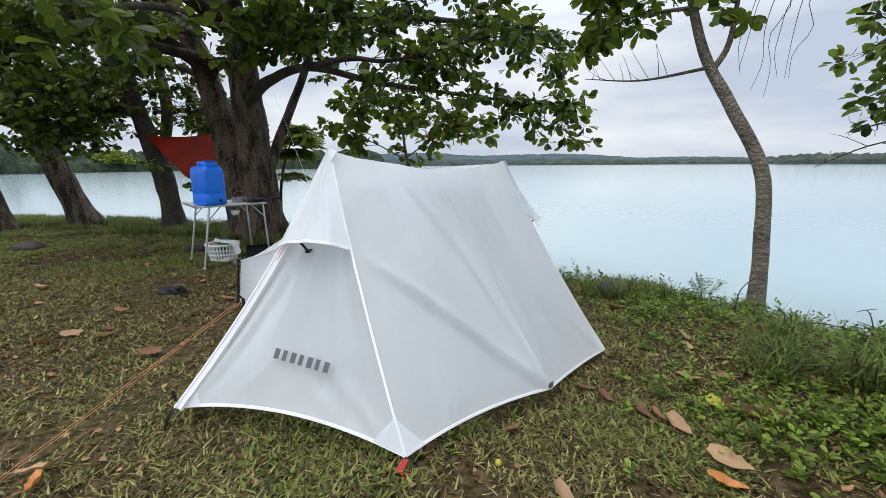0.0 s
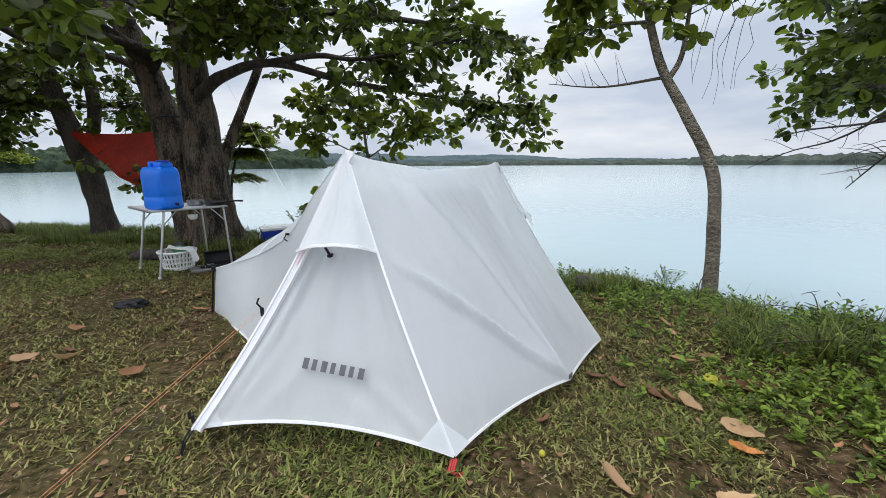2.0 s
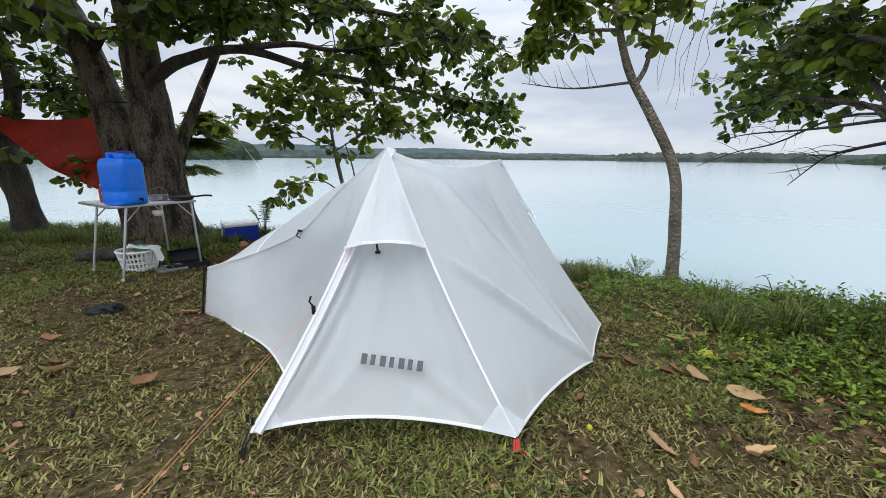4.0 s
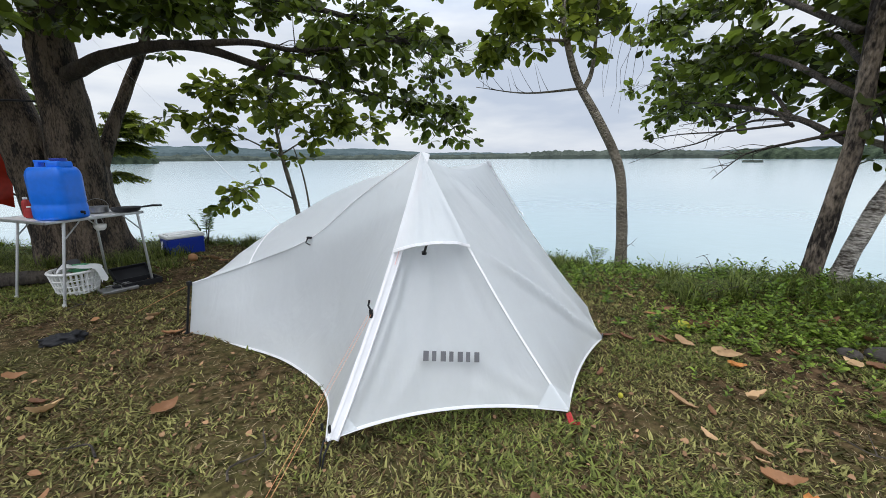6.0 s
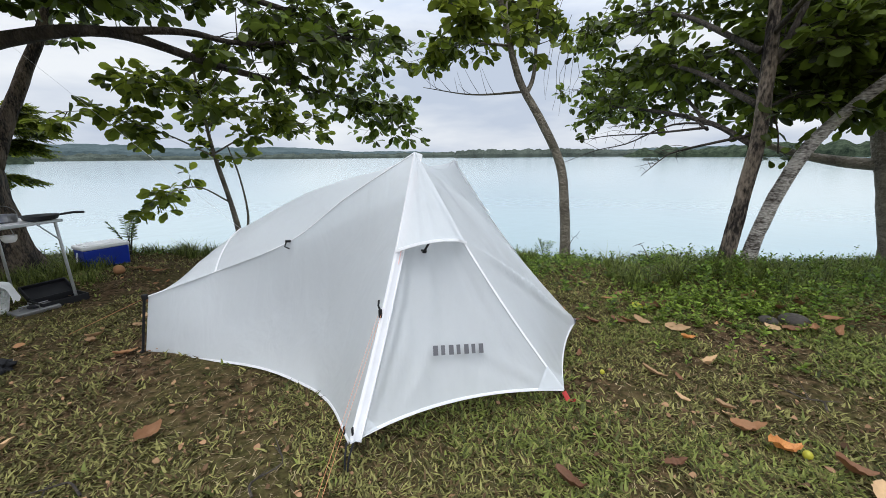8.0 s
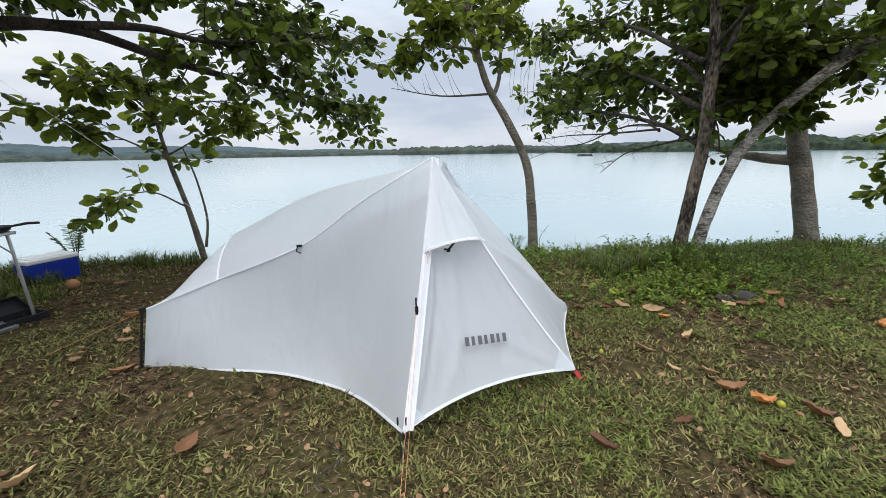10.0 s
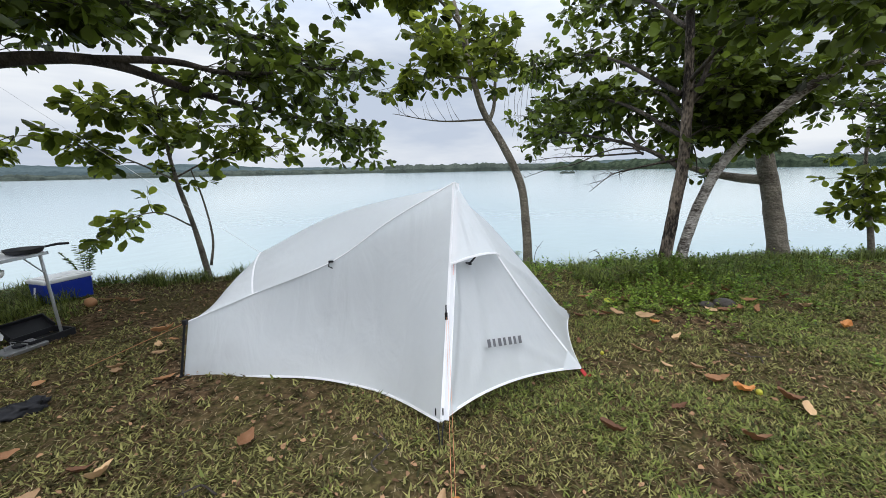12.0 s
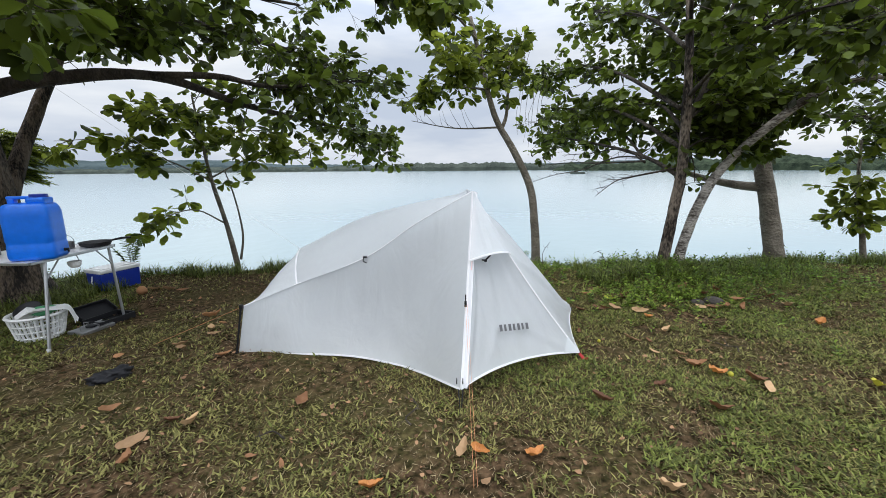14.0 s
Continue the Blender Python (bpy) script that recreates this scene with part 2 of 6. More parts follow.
M_BLUE_DARK = material("dark_blue_plastic", (0.006, 0.03, 0.3), rough=0.35, vary=0.1)
M_WHITE = material("white_plastic", (0.78, 0.78, 0.77), rough=0.4, vary=0.05)
M_ALU = material("aluminium", (0.55, 0.56, 0.57), rough=0.35, metal=0.9, vary=0.1)
M_TABLETOP = material("white_laminate", (0.72, 0.72, 0.71), rough=0.35, vary=0.06)
M_TARP = material("red_tarpaulin", (0.27, 0.017, 0.006), rough=0.55, vary=0.3, scale=2.0, translucent=0.25, spec=0.25)
M_STEEL = material("dull_steel", (0.3, 0.3, 0.3), rough=0.4, metal=0.8)
M_DARKPAN = material("dark_pan", (0.02, 0.02, 0.022), rough=0.5)
M_CLOTH_GREEN = material("green_cloth", (0.12, 0.4, 0.2), rough=0.9, vary=0.3)
# aerial haze painted into the next three base colours, bluer and greyer when farther
M_HAZED_HILL = material("hazed_far_hills", (0.055, 0.078, 0.082), rough=1.0, vary=0.25, scale=0.02, spec=0.0, color2=(0.085, 0.11, 0.115))
M_HAZED_WOOD = material("hazed_far_woods", (0.04, 0.05, 0.045), rough=1.0, vary=0.4, scale=0.08, spec=0.0, color2=(0.085, 0.1, 0.083))
M_HAZED_BANK = material("hazed_bank_leaves", (0.026, 0.038, 0.028), rough=1.0, vary=0.5, scale=0.3, spec=0.0, color2=(0.058, 0.076, 0.048), bump=1.0, bump_scale=0.7, relief=0.6, sharp=0.3)
M_STONE = material("dark_stone", (0.045, 0.038, 0.032), rough=0.95, vary=0.4, bump=0.8, bump_scale=20)


# ---- mesh helpers ----
def part(name, bm, mat, parent=None, label="", smooth=False):
    """Links a bmesh as one mesh object, under a thing where one is given."""
    me = bpy.data.meshes.new(name)
    bm.to_mesh(me)
    bm.free()
    me.materials.append(mat)
    if smooth:
        for p in me.polygons:
            p.use_smooth = True
    ob = new(name, me)
    if parent:
        ob.parent = parent
    if label:
        ob["label"] = label
    return ob


def mesh_part(name, verts, faces, mat, parent=None, label="", smooth=False):
    me = bpy.data.meshes.new(name)
    me.from_pydata([tuple(v) for v in verts], [], faces)
    me.materials.append(mat)
    if smooth:
        for p in me.polygons:
            p.use_smooth = True
    ob = new(name, me)
    if parent:
        ob.parent = parent
    if label:
        ob["label"] = label
    return ob


def soup(name, verts, tris, mat, parent=None, label=""):
    """One mesh from numpy arrays of vertices and triangles."""
    me = bpy.data.meshes.new(name)
    me.vertices.add(len(verts))
    me.vertices.foreach_set("co", np.asarray(verts, np.float32).ravel())
    n = len(tris)
    me.loops.add(3 * n)
    me.loops.foreach_set("vertex_index", np.asarray(tris, np.int32).ravel())
    me.polygons.add(n)
    me.polygons.foreach_set("loop_start", np.arange(0, 3 * n, 3, dtype=np.int32))
    me.update(calc_edges=True)
    me.materials.append(mat)
    ob = new(name, me)
    if parent:
        ob.parent = parent
    if label:
        ob["label"] = label
    return ob


def empty(name, place=(0, 0, 0), turn=0.0):
    ob = new(name)
    ob.empty_display_size = 0.1
    ob.matrix_basis = pose(*place, 0, 0, turn)
    return ob


def box(bm, size, at=(0, 0, 0), bevel=0.0, m=None, segments=2):
    r = bmesh.ops.create_cube(bm, size=1.0)
    vs = r["verts"]
    bmesh.ops.scale(bm, vec=size, verts=vs)
    if bevel:
        es = list({e for v in vs for e in v.link_edges})
        g = bmesh.ops.bevel(bm, geom=es, offset=bevel, segments=segments, affect="EDGES", profile=0.5)
        vs = list({v for f in g["faces"] for v in f.verts} | {v for v in vs if v.is_valid})
    if m is not None:
        bmesh.ops.transform(bm, matrix=m, verts=vs)
    bmesh.ops.translate(bm, vec=at, verts=vs)
    return vs


def smooth_line(pts, n):
    """n + 1 points of a smooth curve through the given ones."""
    p = [Vector(q) for q in pts]
    if len(p) == 2:
        return [p[0].lerp(p[1], i / n) for i in range(n + 1)]
    q = [p[0] * 2 - p[1], *p, p[-1] * 2 - p[-2]]
    out = []
    for i in range(n + 1):
        s = i / n * (len(p) - 1)
        k = min(int(s), len(p) - 2)
        u = s - k
        a, b, c, d = q[k : k + 4]
        out.append(0.5 * (2 * b + (c - a) * u + (2 * a - 5 * b + 4 * c - d) * u * u + (3 * b - a - 3 * c + d) * u**3))
    return out


def tube(bm, pts, radii, sides=8, rough=0.0, seed=0.0, cap=True):
    """A tapered tube along points; rough: uneven girth."""
    rings = []
    prev = None
    for i, p in enumerate(pts):
        a, b = pts[max(i - 1, 0)], pts[min(i + 1, len(pts) - 1)]
        d = (Vector(b) - Vector(a)).normalized()
        ref = prev if prev is not None else (Vector((1, 0, 0)) if abs(d.x) < 0.9 else Vector((0, 1, 0)))
        u = (ref - d * ref.dot(d)).normalized()
        w = d.cross(u)
        prev = u
        ring = []
        for k in range(sides):
            an = 2 * math.pi * k / sides
            off = math.cos(an) * u + math.sin(an) * w
            r = radii[i]
            if rough:
                r *= 1 + rough * noise.noise(Vector(p) * 2.3 + off * 1.7 + Vector((seed, 0, 0))) + 0.5 * rough * noise.noise(Vector(p) * 7 + off * 3)
            ring.append(bm.verts.new(Vector(p) + off * r))
        rings.append(ring)
    for r0, r1 in zip(rings, rings[1:]):
        for k in range(sides):
            bm.faces.new((r0[k], r0[(k + 1) % sides], r1[(k + 1) % sides], r1[k]))
    if cap:
        bm.faces.new(list(reversed(rings[0])))
        bm.faces.new(rings[-1])


def lathe(bm, profile, sides=20, at=(0, 0, 0)):
    """A turned body from (radius, height) pairs."""
    rings = [[bm.verts.new((at[0] + r * math.cos(2 * math.pi * k / sides), at[1] + r * math.sin(2 * math.pi * k / sides), at[2] + z)) for k in range(sides)] for r, z in profile]
    for r0, r1 in zip(rings, rings[1:]):
        for k in range(sides):
            bm.faces.new((r0[k], r0[(k + 1) % sides], r1[(k + 1) % sides], r1[k]))
    bm.faces.new(list(reversed(rings[0])))
    bm.faces.new(rings[-1])


# ---- ground, water and the far shore ----
SHORE = [(-60, 15.5), (-30, 14.2), (-14, 13.2), (-8.7, 12.6), (-6, 12.1), (-3, 11.1), (-1, 10.5), (0.2, 9.5), (1.5, 8.5), (2.6, 7.5),
         (3.4, 6.9), (4.0, 6.2), (4.35, 5.2), (5.2, 4.75), (6.3, 3.9), (7.4, 2.4), (9, -4), (14, -40), (20, -400)]
WATER_Z = -0.75


def shore_distance(x, y):
    """Signed distance to the bank's edge: inland is positive. Takes arrays."""
    x, y = np.asarray(x, float), np.asarray(y, float)
    best = np.full(x.shape, 1e9)
    side = np.ones(x.shape)
    for (ax, ay), (bx, by) in zip(SHORE, SHORE[1:]):
        dx, dy = bx - ax, by - ay
        t = np.clip(((x - ax) * dx + (y - ay) * dy) / (dx * dx + dy * dy), 0, 1)
        px, py = ax + t * dx, ay + t * dy
        d = np.hypot(x - px, y - py)
        cross = dx * (y - ay) - dy * (x - ax)
        near = d < best
        best = np.where(near, d, best)
        side = np.where(near, np.where(cross < 0, 1, -1), side)
    return best * side


def hills_noise(x, y):
    return 0.5 * np.sin(1.7 * x + 0.9 * y + 1.3) * np.sin(0.8 * x - 1.9 * y) + 0.5 * np.sin(3.9 * x - 2.3 * y + 0.4) * np.sin(2.9 * y + 1.7 * x)


def ground_z(x, y):
    x, y = np.asarray(x, float), np.asarray(y, float)
    d = shore_distance(x, y)
    flat = 0.05 - 0.02 * np.clip(y - 4.4, -3, 9) + 0.018 * hills_noise(x, y) + 0.007 * hills_noise(3.1 * x, 3.3 * y)
    near = np.clip(1 - d / 1.1, 0, 1) * np.clip((x - 1.6) / 0.8, 0, 1)
    flat = flat - 0.17 * near * near
    bump = 0.12 * np.exp(-((x - 3.7) ** 2 + (y - 4.75) ** 2) / 0.5)
    s = np.clip((d + 0.9) / 1.0, 0, 1)
    s = s * s * (3 - 2 * s)
    return (flat + bump) * s + (-1.7) * (1 - s)


def build_ground():
    core_x, core_y = np.arange(-9, 8.01, 0.09), np.arange(2.0, 13.5, 0.09)
    out = np.array([0.3, 0.8, 1.6, 3, 6, 12, 25, 60, 150, 400, 1200, 4500])
    xs = np.concatenate([core_x[0] - out[::-1], core_x, core_x[-1] + out])
    ys = np.concatenate([core_y[0] - out[::-1], core_y, core_y[-1] + out])
    gx, gy = np.meshgrid(xs, ys)
    gz = ground_z(gx, gy)
    verts = np.stack([gx, gy, gz], -1).reshape(-1, 3)
    nx, ny = len(xs), len(ys)
    i, j = np.meshgrid(np.arange(nx - 1), np.arange(ny - 1))
    a = (j * nx + i).ravel()
    tris = np.concatenate([np.stack([a, a + 1, a + nx + 1], -1), np.stack([a, a + nx + 1, a + nx], -1)])
    ob = soup("ground", verts, tris, M_GROUND)
    for p in ob.data.polygons:
        p.use_smooth = True
    tagged(ob, "trodden brown soil bank with patchy short grass", "ground", kind="structure")


def build_water():
    bm = bmesh.new()
    bmesh.ops.create_grid(bm, x_segments=40, y_segments=40, size=4400)
    w = part("water", bm, M_WATER)
    w.location.z = WATER_Z
    tagged(w, "pale calm lake water under an overcast sky", "water", kind="structure")


def wood_band(name, az0, az1, dist0, dist1, height, mat, label, seed, step=2.0, depth=40.0, floor=WATER_Z - 0.3, lump=0.5, crowns=0.35, taper=0.025):
    """A far wooded shore or hill: a strip of land whose upper outline follows uneven crowns. Azimuth from +y to +x, degrees."""
    rnd = random.Random(seed)
    n = max(8, int(abs(az1 - az0) / 57.3 * (dist0 + dist1) / 2 / step))
    rows = 6
    verts, faces = [], []
    for i in range(n + 1):
        u = i / n
        az = radians(az0 + (az1 - az0) * u)
        d = dist0 + (dist1 - dist0) * u
        e = min(1.0, u / taper, (1 - u) / taper)
        ends = e * (2 - e)
        along = u * abs(az1 - az0) / 57.3 * (dist0 + dist1) / 2 / (step * 4)
        swell = 0.75 + lump * (noise.noise(Vector((along * 0.045, seed, 0))) + 0.5 * noise.noise(Vector((along * 0.13, seed, 4))))
        ragged = 0.6 * noise.noise(Vector((along * 0.8, seed, 1))) + 0.4 * noise.noise(Vector((along * 2.1, seed, 2)))
        h = height * ends * (swell + crowns * (ragged + rnd.uniform(-0.12, 0.12)))
        h = max(h, 0.06 * height)
        for r in range(rows + 1):
            v = r / rows
            dd = d + depth * v * v
            z = floor + (h + 0.3) * math.sin(v * math.pi / 2) ** 0.6
            z += (rnd.uniform(-0.5, 0.5) * height * 0.08) if 0 < r < rows else 0
            verts.append((dd * math.sin(az), dd * math.cos(az), z))
    for i in range(n):
        for r in range(rows):
            a = i * (rows + 1) + r
            faces.append((a, a + rows + 1, a + rows + 2, a + 1))
    ob = mesh_part(name, verts, faces, mat)
    tagged(ob, label, "far shore", kind="structure")


def build_far_shore():
    # these bands get their distance haze from the material colour alone
    wood_band("backdrop", -75, 95, 1500, 1500, 32, M_HAZED_HILL, "low blue-green hills in painted haze beyond the lake", 3.1, step=12, depth=500, lump=0.7, crowns=0.06)
    wood_band("backdrop", -8, 30, 1300, 1350, 44, M_HAZED_HILL, "long blue-green hill in painted haze beyond the lake", 5.7, step=12, depth=500, lump=0.5, crowns=0.04, taper=0.45)
    wood_band("backdrop", -30, 14, 1250, 1300, 66, M_HAZED_HILL, "blue-green hill in painted haze rising beyond the lake", 9.4, step=12, depth=500, lump=0.3, crowns=0.04, taper=0.42)
    wood_band("backdrop", -70, 112, 620, 620, 9, M_HAZED_WOOD, "dark wooded far shore in painted haze along the lake", 8.3, step=1.8, depth=60)
    wood_band("backdrop", 38, 62, 470, 470, 11, M_HAZED_WOOD, "dark wooded point in painted haze on the far shore", 2.9, step=1.6, depth=40)
    wood_band("backdrop", 60, 130, 330, 150, 10, M_HAZED_BANK, "wooded bank curving round the lake", 4.4, step=1.2, depth=40)
    wood_band("backdrop", -75, -8.2, 95, 260, 14, M_HAZED_BANK, "wooded bank on the near arm of the lake", 6.2, step=1.0, depth=30)
    wood_band("backdrop", 61.5, 63.5, 150, 150, 0.9, M_HAZED_WOOD, "low grassy islet in the lake", 7.7, step=0.4, depth=3)


build_ground()
build_water()
build_far_shore()


# ---- the tent ----
def build_tent():
    tent = empty("tent", (1.27, 5.53, 0.0), 42.85)
    # local frame: x across the ridge, y towards the foot end
    AP, RR = Vector((-0.589, 0.0, 1.135)), Vector((0.6, 0.0, 1.085))
    HUB = Vector((0.0, 0.0, 1.045))
    sides = {
        -1: dict(top=AP, cl=Vector((-1.282, 0.083, 0.132)), cr=Vector((-0.735, -0.71, 0.085)), up=Vector((-0.593, 1.595, 0.35)), low=Vector((-0.62, 1.654, 0.0)), s=Vector((-0.435, 1.27, 0.465)), clip=Vector((-0.474, 0.745, 0.672))),
        1: dict(top=RR, cl=Vector((1.252, 0.06, 0.07)), cr=Vector((0.608, -0.757, 0.055)), up=Vector((0.593, 1.595, 0.33)), low=Vector((0.62, 1.654, -0.03)), s=Vector((0.435, 1.27, 0.455)), clip=Vector((0.474, 0.745, 0.66))),
    }
    CM, HOOK = Vector((-0.06, -0.84, 0.125)), Vector((0.0, 1.4, 0.645))

    def bent(a, b, off=(0, 0, 0), n=16):
        """A curve from a to b with its middle moved by off."""
        off = Vector(off)
        return [a.lerp(b, i / n) + off * (4 * (i / n) * (1 - i / n)) for i in range(n + 1)]

    def coons(name, c0, c1, d0, d1, mat, label="", sag=0.0, wrinkle=0.006, seed=0.0, folds=(), skew=1.0):
        """A cloth patch between four edge curves: c0 and c1 run along u, d0 and d1 along v from c0 to c1."""
        nu, nv = len(c0) - 1, len(d0) - 1
        vs, fs = [], []
        for j in range(nv + 1):
            v = j / nv
            for i in range(nu + 1):
                u = i / nu
                p = c0[i] * (1 - v) + c1[i] * v + d0[j] * (1 - u) + d1[j] * u
                p -= c0[0] * (1 - u) * (1 - v) + c0[nu] * u * (1 - v) + c1[0] * (1 - u) * v + c1[nu] * u * v
                vs.append(p)
        mid = vs[(nv // 2) * (nu + 1) + nu // 2]
        nrm = (c0[nu // 2] - c1[nu // 2]).cross(d0[nv // 2] - d1[nv // 2])
        if nrm.length > 1e-6:
            nrm.normalize()
        if nrm.dot(mid - Vector((0, 0.3, 0.2))) < 0:
            nrm = -nrm
        k = 0
        for j in range(nv + 1):
            for i in range(nu + 1):
                u, v = i / nu, j / nv
                w = 16 * u * (1 - u) * v**skew * (1 - v**skew)
                ripple = noise.noise(Vector((u * 5 + seed, v * 2.2, seed))) + 0.6 * noise.noise(Vector((u * 11 + seed, v * 4, 2 * seed)))
                for (ua, va), (ub, vb), high, wide in folds:
                    if va < v:
                        line = ua + (ub - ua) * (v - va) / (vb - va)
                        vs[k] = vs[k] + nrm * (high * math.exp(-(((u - line) / wide) ** 2)) * min(1, 6 * (v - va), 12 * (1.02 - v)))
                vs[k] = vs[k] - nrm * (sag * w) + nrm * (wrinkle * ripple * min(1, 3 * w + 0.15))
                k += 1
        for j in range(nv):
            for i in range(nu):
                a = j * (nu + 1) + i
                fs.append((a, a + 1, a + nu + 2, a + nu + 1))
        return mesh_part(name, vs, fs, mat, tent, label, smooth=True)

    def tape(name, pts, width, out, mat=M_TAPE, label="", lift=0.004):
        """A flat strip laid along a seam, facing the way out."""
        vs, fs = [], []
        for i, p in enumerate(pts):
            d = (pts[min(i + 1, len(pts) - 1)] - pts[max(i - 1, 0)]).normalized()
            o = Vector(out)
            o = (o - d * o.dot(d)).normalized()
            w = d.cross(o) * (width / 2)
            for off in (w + o * (lift * 0.3), w * 0.8 + o * lift, -w * 0.8 + o * lift, -w + o * (lift * 0.3)):
                vs.append(p + off)
        for i in range(len(pts) - 1):
            for k in range(3):
                a = 4 * i + k
                fs.append((a, a + 1, a + 5, a + 4))
        return mesh_part(name, vs, fs, mat, tent, label)

    for sgn, q in sides.items():
        top, cl, cr, up, low, s, clip = (q[k] for k in ("top", "cl", "cr", "up", "low", "s", "clip"))
        out = Vector((sgn, 0, 0.35)).normalized()
        N = 40
        door_seam = bent(top, cr, (0.0, 0.025, -0.012), N)
        zip_line = bent(top, cl, (-sgn * 0.02, 0.0, -0.035), N)
        door_hem = bent(cl, cr, (-sgn * 0.03, 0.05, 0.035), N)
        brow = top.lerp(clip, 0.5) + Vector((-sgn * 0.005, 0, 0.018))
        long_seam = smooth_line([top, brow, clip, s, up], N)
        side_hem = smooth_line([cl, Vector((sgn * 0.968, 0.319, 0.056)), Vector((sgn * 0.823, 0.554, 0.048)), Vector((sgn * 0.708, 0.926, 0.042)), low], N)
        end_edge = bent(up, low, (0, 0, 0), N)
        head_hem = bent(cr, CM, (0, 0.03, 0.012) if sgn < 0 else (0, 0.008, 0.004), N)
        half_ridge = bent(top, HUB, (0, 0, -0.018), N)
        pole_line = bent(HUB, CM, (0, -0.01, 0.012), N)
        # door: the seam and the zip meet at the top
        point = [top.copy() for _ in range(N + 1)]
        coons("door_panel", point, door_hem, zip_line, door_seam, M_FLY, "translucent white door panel", sag=0.025, wrinkle=0.012, seed=2.1 + sgn, folds=(((0.25, 0.3), (0.05, 1.0), 0.011, 0.032), ((0.36, 0.3), (0.12, 0.9), -0.007, 0.03), ((0.16, 0.42), (0.3, 0.8), 0.006, 0.03), ((0.5, 0.72), (0.2, 1.0), 0.008, 0.03), ((0.6, 0.75), (0.95, 1.0), 0.01, 0.03), ((0.45, 0.8), (0.75, 1.0), 0.008, 0.03), ((0.88, 0.4), (0.8, 1.0), -0.006, 0.04)))
        coons("side_panel", long_seam, side_hem, zip_line, end_edge, M_FLY, "translucent white side panel with a curved hem", sag=0.05, wrinkle=0.006, seed=5.3 + sgn)
        coons("head_panel", half_ridge, head_hem, door_seam, pole_line, M_FLY, "translucent white roof panel at the head", sag=-0.05 if sgn < 0 else 0.01, wrinkle=0.006, seed=7.9 + sgn, folds=() if sgn > 0 else (((0.0, 0.36), (1.0, 1.0), 0.026, 0.034), ((0.12, 0.42), (1.0, 1.0), 0.013, 0.03), ((0.3, 0.45), (0.97, 1.0), -0.01, 0.03), ((0.5, 0.08), (1.0, 1.0), 0.022, 0.09), ((0.78, 0.25), (1.0, 1.0), -0.008, 0.04)))
        centre = smooth_line([HUB, Vector((0.0, 0.75, 0.937)), HOOK], N)
        cross = bent(s, HOOK, (0, 0.02, 0.02), N)
        upper_seam = smooth_line([top, brow, clip, s], N)
        coons("foot_panel", half_ridge, cross, upper_seam, centre, M_FLY, "translucent white roof panel at the foot", sag=-0.056, wrinkle=0.005, seed=9.7 + sgn, skew=0.5)
        mid_up = Vector((0.0, 1.6, 0.34))
        coons("foot_end_panel", cross, bent(up, mid_up, (0, -0.03, 0), N), bent(s, up, (0, 0, 0.0), N), bent(HOOK, mid_up, (0, 0.0, 0.0), N), M_FLY, "translucent white end panel", sag=-0.045, wrinkle=0.003, seed=3.7 + sgn)
        coons("end_wall", bent(up, mid_up, (0, -0.03, 0), N), bent(low, Vector((0, 1.68, 0.0)), (0, -0.03, 0), N), bent(up, low, (0, 0, 0), N), bent(mid_up, Vector((0, 1.68, 0.0)), (0, 0, 0), N), M_FLY, "translucent white end wall", seed=1.7 + sgn)
        # seams, hems and the wide zip flap
        tape("door_seam", door_seam, 0.011, (sgn * 0.8, -0.6, 0.3))
        face = (cr - cl).cross(top - cl).normalized()
        face = face if face.x * sgn > 0 else -face
        inward = (cr - cl).normalized()
        flap = [p + inward * 0.02 for p in zip_line]
        tape("zip_flap", flap, 0.045, face, M_FLAP, label="white zip flap down the door", lift=0.008)
        tape("zip_edge", [p + inward * 0.036 for p in zip_line[1:]], 0.006, face, lift=0.013)
        tape("zip_edge", [p + inward * 0.006 for p in zip_line[1:]], 0.009, face, lift=0.012)
        tape("zip_cord", [p + inward * 0.024 for p in zip_line[3:18]], 0.004, face, M_PALEPINK, "pale pink zip cord", lift=0.013)
        tape("side_seam", long_seam, 0.0095, (sgn * 0.5, 0.2, 1))
        tape("cross_seam", cross, 0.012, (0, 0.3, 1))
        tape("door_hem", door_hem, 0.013, (sgn, -0.4, 0.5))
        tape("side_hem", side_hem, 0.013, (sgn, 0.2, 0.4))
        tape("head_hem", head_hem, 0.012, (sgn * 0.3, -1, 0.4))
        # reinforced corner patch where the door meets the head
        a, b, c = cr, door_hem[-6], head_hem[5]
        o = Vector((sgn * 0.6, -0.7, 0.4)).normalized() * 0.006
        mesh_part("corner_patch", [a + o, b + o, door_seam[-5] + o, c + o], [(0, 1, 2), (0, 2, 3)], M_FLY, tent, "white reinforced corner patch")
        a, b, c = cl, door_hem[5], zip_line[-5]
        o = Vector((sgn, -0.3, 0.4)).normalized() * 0.006
        mesh_part("corner_patch", [a + o, b + o, c + o], [(0, 1, 2)], M_FLY, tent)
        # vent hood over the door
        v1, v2 = zip_line[15], door_seam[15]
        o = Vector((sgn * 0.75, -0.55, 0.35)).normalized()
        bm = bmesh.new()
        rows, cols = 14, 20
        grid = []
        for j in range(rows + 1):
            v = j / rows
            row = []
            for i in range(cols + 1):
                u = i / cols
                p0, p1 = top.lerp(v1, v), top.lerp(v2, v)
